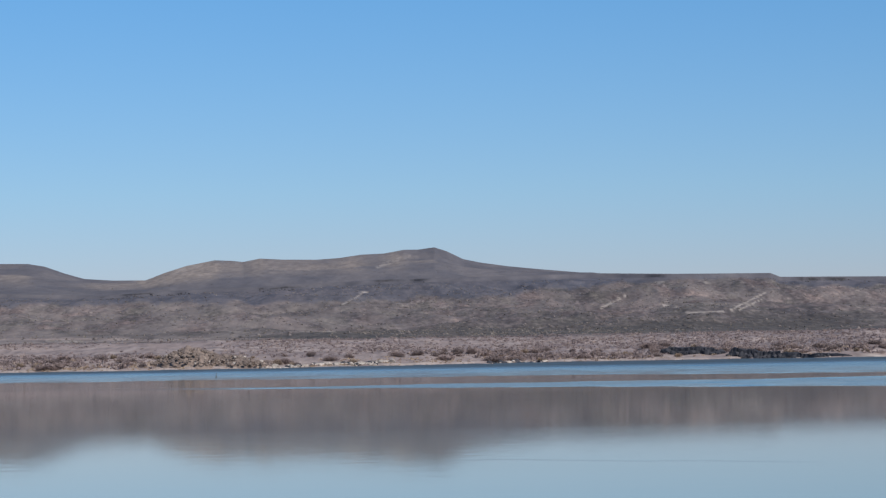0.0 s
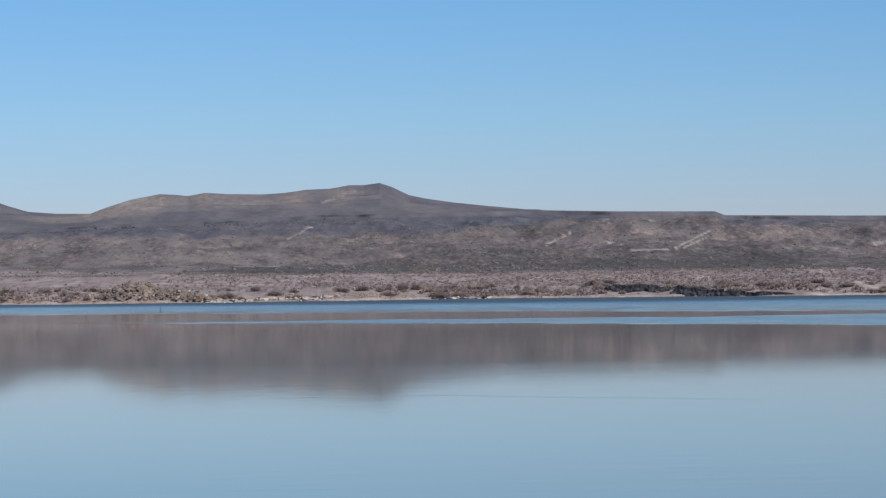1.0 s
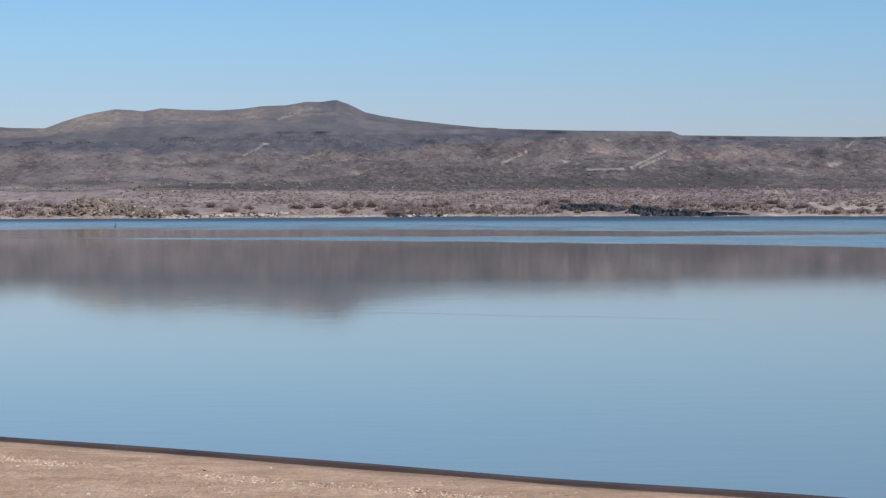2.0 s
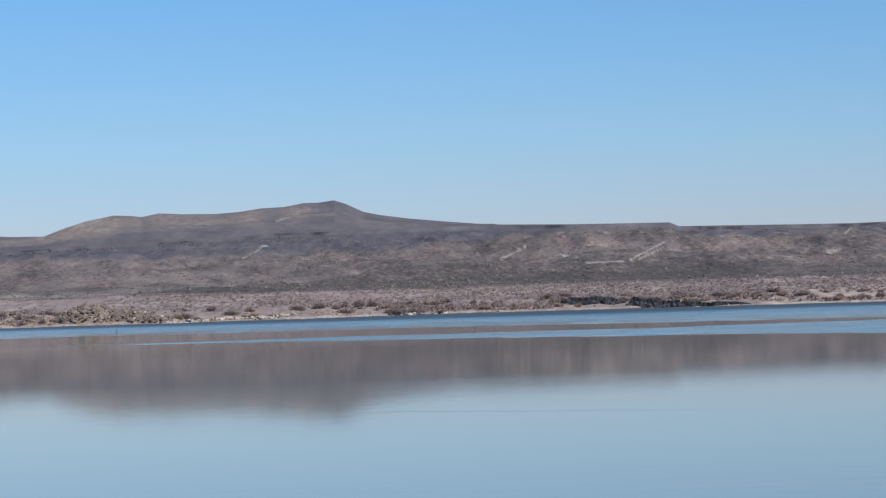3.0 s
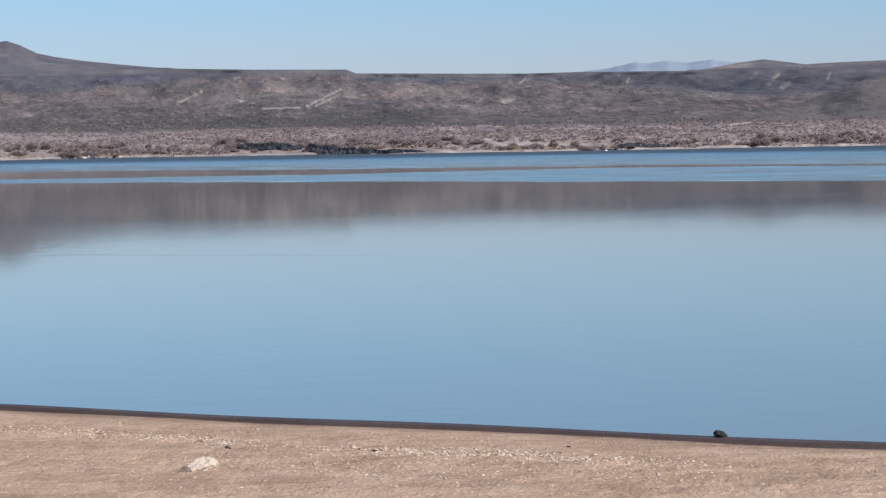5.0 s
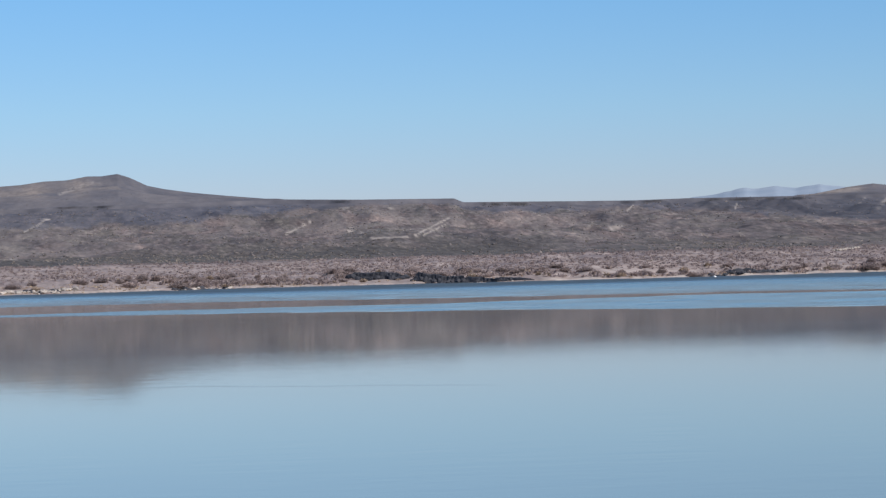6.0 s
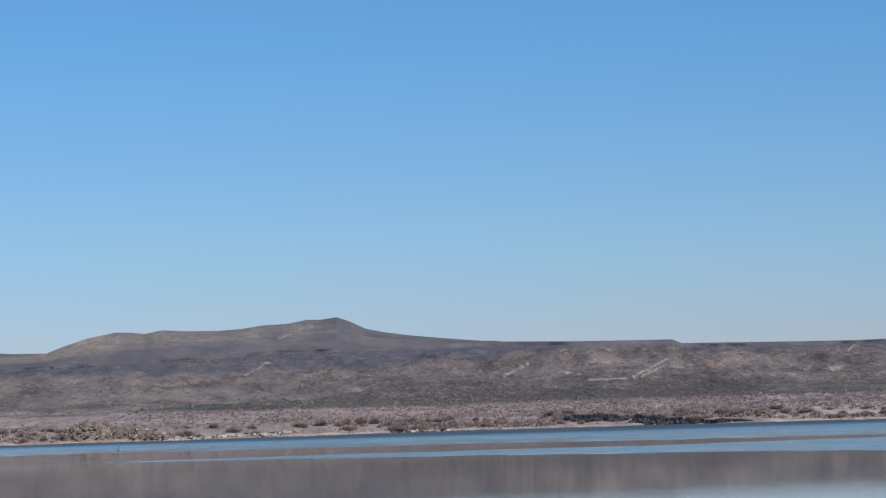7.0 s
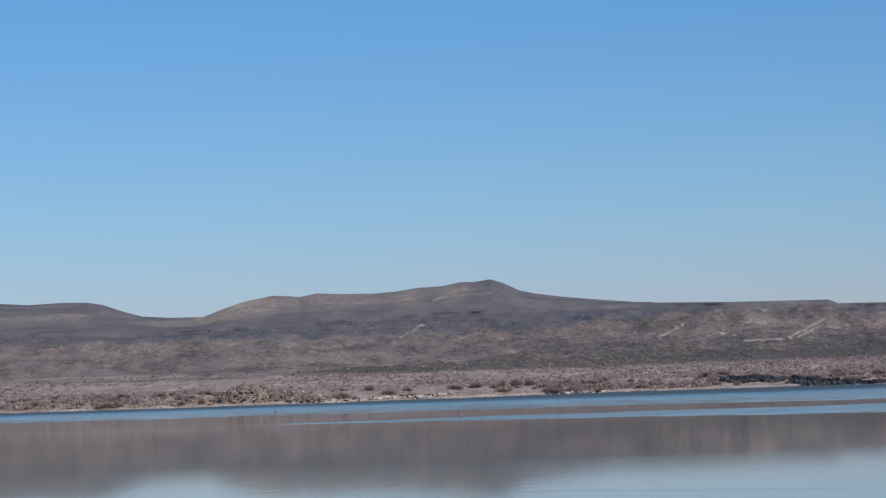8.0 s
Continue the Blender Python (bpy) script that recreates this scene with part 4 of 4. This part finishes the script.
def rock_mound(az, out, wide, tall, seed, count, label):
    """A knoll of rubble: a mound of earth with boulders over its face."""
    rng = random.Random(seed)
    r = float(far_shore(az)) + out
    x0, y0 = ground_at(az, r)
    z0 = height(az, r)
    thing = tagged(new("rock_mound"), label, "rock mound")
    thing.matrix_basis = pose(x0, y0, z0)
    verts, faces, rings, seg = [], [], 14, 48
    for i in range(rings + 1):
        q = i / rings
        for j in range(seg):
            w = j * 2 * math.pi / seg
            lump = 1 + 0.22 * noise.noise(Vector((math.cos(w) * 2, math.sin(w) * 2, seed)))
            px, py = math.cos(w) * q * wide / 2 * lump, math.sin(w) * q * wide / 2 * lump
            pz = tall * (1 - q * q) ** 1.5 * (1 + 0.5 * noise.noise(Vector((px * 0.6, py * 0.6, seed + 5.0)))) - 2.2 * q ** 3
            verts.append((px, py, pz))
    for i in range(rings):
        for j in range(seg):
            faces.append((i * seg + j, i * seg + (j + 1) % seg, (i + 1) * seg + (j + 1) % seg, (i + 1) * seg + j))
    part("mound", verts, faces, KNOLL_EARTH, thing, "tan rubble and earth")
    for k in range(count):
        w, q = rng.uniform(math.pi * 0.9, math.pi * 2.1), math.sqrt(rng.random()) * 0.92
        px, py = math.cos(w) * q * wide / 2, math.sin(w) * q * wide / 2
        size = rng.uniform(0.22, 0.70) if rng.random() < 0.85 else rng.uniform(0.7, 1.0)
        ob = new("rock", rng.choice(BROWN_ROCKS if rng.random() < 0.96 else PALE_ROCKS))
        ob.parent = thing
        ob.matrix_basis = pose(px, py, tall * (1 - q * q) ** 1.5 - 0.2 * size, rng.uniform(-20, 20), rng.uniform(-20, 20), rng.uniform(0, 360)) @ Matrix.Diagonal((size, size, size, 1))
    return thing


rock_mound(-5.75, 13, 18, 3.3, 3, 420, "knoll of broken brown boulders beside the far shore")
rock_mound(-4.9, 10, 17, 1.9, 4, 240, "low spill of brown and pale rubble")
rock_mound(-4.3, 7, 10, 1.1, 5, 70, "low pale rubble bank near the water")


# buoys
def ring_tube(rings, seg=14):
    """Verts and faces of a turned shape: (radius, height) from the foot up."""
    verts, faces = [], []
    for rad, z in rings:
        for j in range(seg):
            w = j * 2 * math.pi / seg
            verts.append((math.cos(w) * rad, math.sin(w) * rad, z))
    for i in range(len(rings) - 1):
        for j in range(seg):
            faces.append((i * seg + j, i * seg + (j + 1) % seg, (i + 1) * seg + (j + 1) % seg, (i + 1) * seg + j))
    faces.append(tuple(range(seg))[::-1])
    faces.append(tuple(range((len(rings) - 1) * seg, len(rings) * seg)))
    return verts, faces


BUOY_DARK = plain("weathered_dark_paint", (0.05, 0.055, 0.06), (0.10, 0.11, 0.12), 6.0, 0.6)
BUOY_WHITE = plain("white_buoy_paint", (0.68, 0.68, 0.66), (0.82, 0.82, 0.80), 6.0, 0.5)
marker = tagged(new("marker_buoy"), "thin dark marker post floating on the lake", "buoy")
marker.matrix_basis = pose(*ground_at(-5.2, 292), 0.0, 0, 3, 20) @ Matrix.Scale(0.8, 4)
part("float", *ring_tube([(0.10, -0.15), (0.15, -0.05), (0.16, 0.05), (0.12, 0.13), (0.07, 0.17)]), BUOY_DARK, marker)
part("pole", *ring_tube([(0.04, 0.15), (0.035, 0.45), (0.05, 0.5), (0.05, 0.66), (0.02, 0.70)]), BUOY_DARK, marker)
ball = tagged(new("mooring_buoy"), "small round white buoy floating off the far shore", "buoy")
ball.matrix_basis = pose(*ground_at(13.3, 520), 0.0)
part("float", *ring_tube([(0.08, -0.25), (0.26, -0.14), (0.34, 0.03), (0.28, 0.22), (0.12, 0.33)]), BUOY_WHITE, ball)
part("eye", *ring_tube([(0.05, 0.32), (0.05, 0.40), (0.02, 0.43)]), BUOY_DARK, ball)

# ---------------------------------------------------------------- the near beach
WHITE_STONE = plain("chalky_stone", (0.40, 0.33, 0.26), (0.64, 0.55, 0.45), 9.0, 0.95, 0.01)
# brown stone, its dark end lowered to hold shade in the colour
SHADE_STONE = plain("shaded_brown_stone", (0.05, 0.04, 0.034), (0.34, 0.27, 0.215), 14.0, 0.95, 0.02)
LAVA = plain("black_lava_stone", (0.018, 0.017, 0.017), (0.055, 0.050, 0.048), 25.0, 0.85, 0.01)
BEACH_STONE = island_material("beach_pebbles", (0.0, (0.17, 0.12, 0.09)), (0.10, (0.38, 0.28, 0.20)), (0.55, (0.54, 0.42, 0.32)), (0.82, (0.63, 0.505, 0.40)), (1.0, (0.74, 0.63, 0.53)))
PEBBLE_TINT = material("pebble")
m, n, l, b = PEBBLE_TINT
info = n.new("ShaderNodeObjectInfo")
tone = ramp(n, l, info.outputs["Random"], (0.0, (0.10, 0.075, 0.06)), (0.15, (0.34, 0.255, 0.195)), (0.5, (0.53, 0.405, 0.31)), (0.8, (0.63, 0.505, 0.405)), (1.0, (0.76, 0.66, 0.56)))
grain = ramp(n, l, noise_node(n, l, 6, 4, 0.6), (0.3, (0.7, 0.7, 0.7)), (0.7, (1.1, 1.1, 1.1)))
l.new(mix(n, l, 1.0, tone, grain, 'MULTIPLY'), b.inputs["Base Color"])
b.inputs["Roughness"].default_value = 0.95
PEBBLES = [rock_mesh("stone", 200 + k, m, 1, 0.38) for k in range(6)]


def on_beach(az, up):
    """Azimuth and metres up the beach from the near water's edge to a radius."""
    r = 22.0
    for _ in range(30):
        x, y = ground_at(az, r)
        d = float(near_edge(np.array([x]), np.array([y]))[0])
        r -= 0.9 * (d + up)
    return r


big = tagged(new("white_stone", rock_mesh("white_stone", 261, WHITE_STONE, 4, 0.75, 0.9, 0.11)), "chalky white stone lying on the beach sand", "stone")
x, y = ground_at(4.0, 16.35)
big.matrix_basis = pose(x, y, height(4.0, 16.35) - 0.02, 0, 0, 12) @ Matrix.Diagonal((0.25, 0.17, 0.175, 1))
# low stone darkened to stand in for shade at the white stone's foot
chip = tagged(new("dark_stone", rock_mesh("dark_stone", 252, SHADE_STONE, 3, 0.6, 0.5, 0.10)), "low grey-brown stone, darkened as shade against the white stone", "stone")
x, y = ground_at(3.62, 16.28)
chip.matrix_basis = pose(x, y, height(3.62, 16.28) - 0.008, 0, 0, 40) @ Matrix.Diagonal((0.13, 0.09, 0.085, 1))
lava = tagged(new("lava_stone", rock_mesh("lava_stone", 253, LAVA, 3, 0.75, -1.0, 0.12)), "black lava stone at the near water's edge", "stone")
r = on_beach(15.85, 0.06)
x, y = ground_at(15.85, r)
lava.matrix_basis = pose(x, y, height(15.85, r) - 0.008, 0, 0, -12) @ Matrix.Diagonal((0.10, 0.075, 0.115, 1))


def dark_chip(az, up, size, turn, seed):
    """A small dark splinter of rock."""
    ob = new("rock_chip", rock_mesh("rock_chip", seed, LAVA, 2, 0.7))
    r = on_beach(az, up)
    x, y = ground_at(az, r)
    ob.matrix_basis = pose(x, y, height(az, r) - 0.004, 10, 15, turn) @ Matrix.Diagonal((size, size * 0.45, size * 0.6, 1))
    return tagged(ob, "small dark splinter of rock on the sand", "stone", "dark splinters on the beach")


for az, up, size, turn, seed in [(7.6, 1.95, 0.05, 60, 261), (7.95, 1.97, 0.06, 10, 262), (8.08, 1.93, 0.045, 100, 263), (-3.2, 1.6, 0.05, -20, 264), (4.6, 2.4, 0.06, 30, 265), (12.4, 1.2, 0.05, 15, 266)]:
    dark_chip(az, up, size, turn, seed)

rng = random.Random(77)
for k in range(300):
    az = rng.uniform(-9.5, 20)
    up = max(0.85, rng.gauss(1.95, 0.25)) if rng.random() < 0.5 else rng.uniform(0.9, 6.0)
    r = on_beach(az, up)
    size = 0.012 + 0.034 * rng.random() ** 3
    ob = new("stone", rng.choice(PEBBLES))
    x, y = ground_at(az, r)
    ob.parent = ground
    ob.matrix_basis = pose(x, y, height(az, r) - 0.1 * size, rng.uniform(-15, 15), rng.uniform(-15, 15), rng.uniform(0, 360)) @ Matrix.Diagonal((size * rng.uniform(1, 1.5), size, size, 1))


def gravel(count, seed):
    """Pebbles too many to count: squashed octahedra strewn over the beach, thickest along old water lines."""
    g = np.random.default_rng(seed)
    az = g.uniform(-10.5, 20.4, count)
    up = np.where(g.random(count) < 0.45, np.maximum(g.uniform(0.8, 1.1, count), g.normal(1.95, 0.17, count)), np.where(g.random(count) < 0.4, np.abs(g.normal(3.0, 0.5, count)), g.uniform(0.75, 8.0, count)))
    r = np.full(count, 22.0)
    for _ in range(30):
        r = r - 0.9 * (near_edge(r * np.sin(np.radians(az)), r * np.cos(np.radians(az))) + up)
    z = land(az, r)[0]
    x, y = r * np.sin(np.radians(az)), r * np.cos(np.radians(az))
    ok = fbm(x * 0.8 + y * 0.64, (y - 0.8 * x) * 0.5, 3, 111) > g.uniform(-0.35, 0.45, count)
    x, y, z = x[ok], y[ok], z[ok]
    k = len(x)
    size = (0.003 + 0.011 * g.random(k) ** 3.5) * np.where(np.abs(up[ok] - 1.9) < 0.3, 1.35, 1.0)
    base = np.array([(1, 0, 0), (0, 1, 0), (-1, 0, 0), (0, -1, 0), (0, 0, 0.4), (0, 0, -0.6)], float)
    shape = base[None] * g.uniform(0.6, 1.4, (k, 6, 1)) * size[:, None, None]
    w = g.uniform(0, 2 * np.pi, k)
    c, s = np.cos(w)[:, None], np.sin(w)[:, None]
    co = np.stack([shape[..., 0] * c - shape[..., 1] * s + x[:, None], shape[..., 0] * s + shape[..., 1] * c + y[:, None], shape[..., 2] + z[:, None] + 0.1 * size[:, None]], -1)
    tri = np.array([(0, 1, 4), (1, 2, 4), (2, 3, 4), (3, 0, 4), (1, 0, 5), (2, 1, 5), (3, 2, 5), (0, 3, 5)])
    faces = (tri[None] + 6 * np.arange(k)[:, None, None]).reshape(-1)
    me = bpy.data.meshes.new("gravel")
    me.vertices.add(k * 6)
    me.vertices.foreach_set("co", co.astype(np.float32).ravel())
    me.loops.add(len(faces))
    me.loops.foreach_set("vertex_index", faces.astype(np.int32))
    me.polygons.add(len(faces) // 3)
    me.polygons.foreach_set("loop_start", np.arange(0, len(faces), 3, dtype=np.int32))
    me.update(calc_edges=True)
    me.materials.append(BEACH_STONE)
    return tagged(new("gravel", me), "fine tan and white gravel strewn on the beach", "gravel", kind="stuff")


gravel(50000, 5)
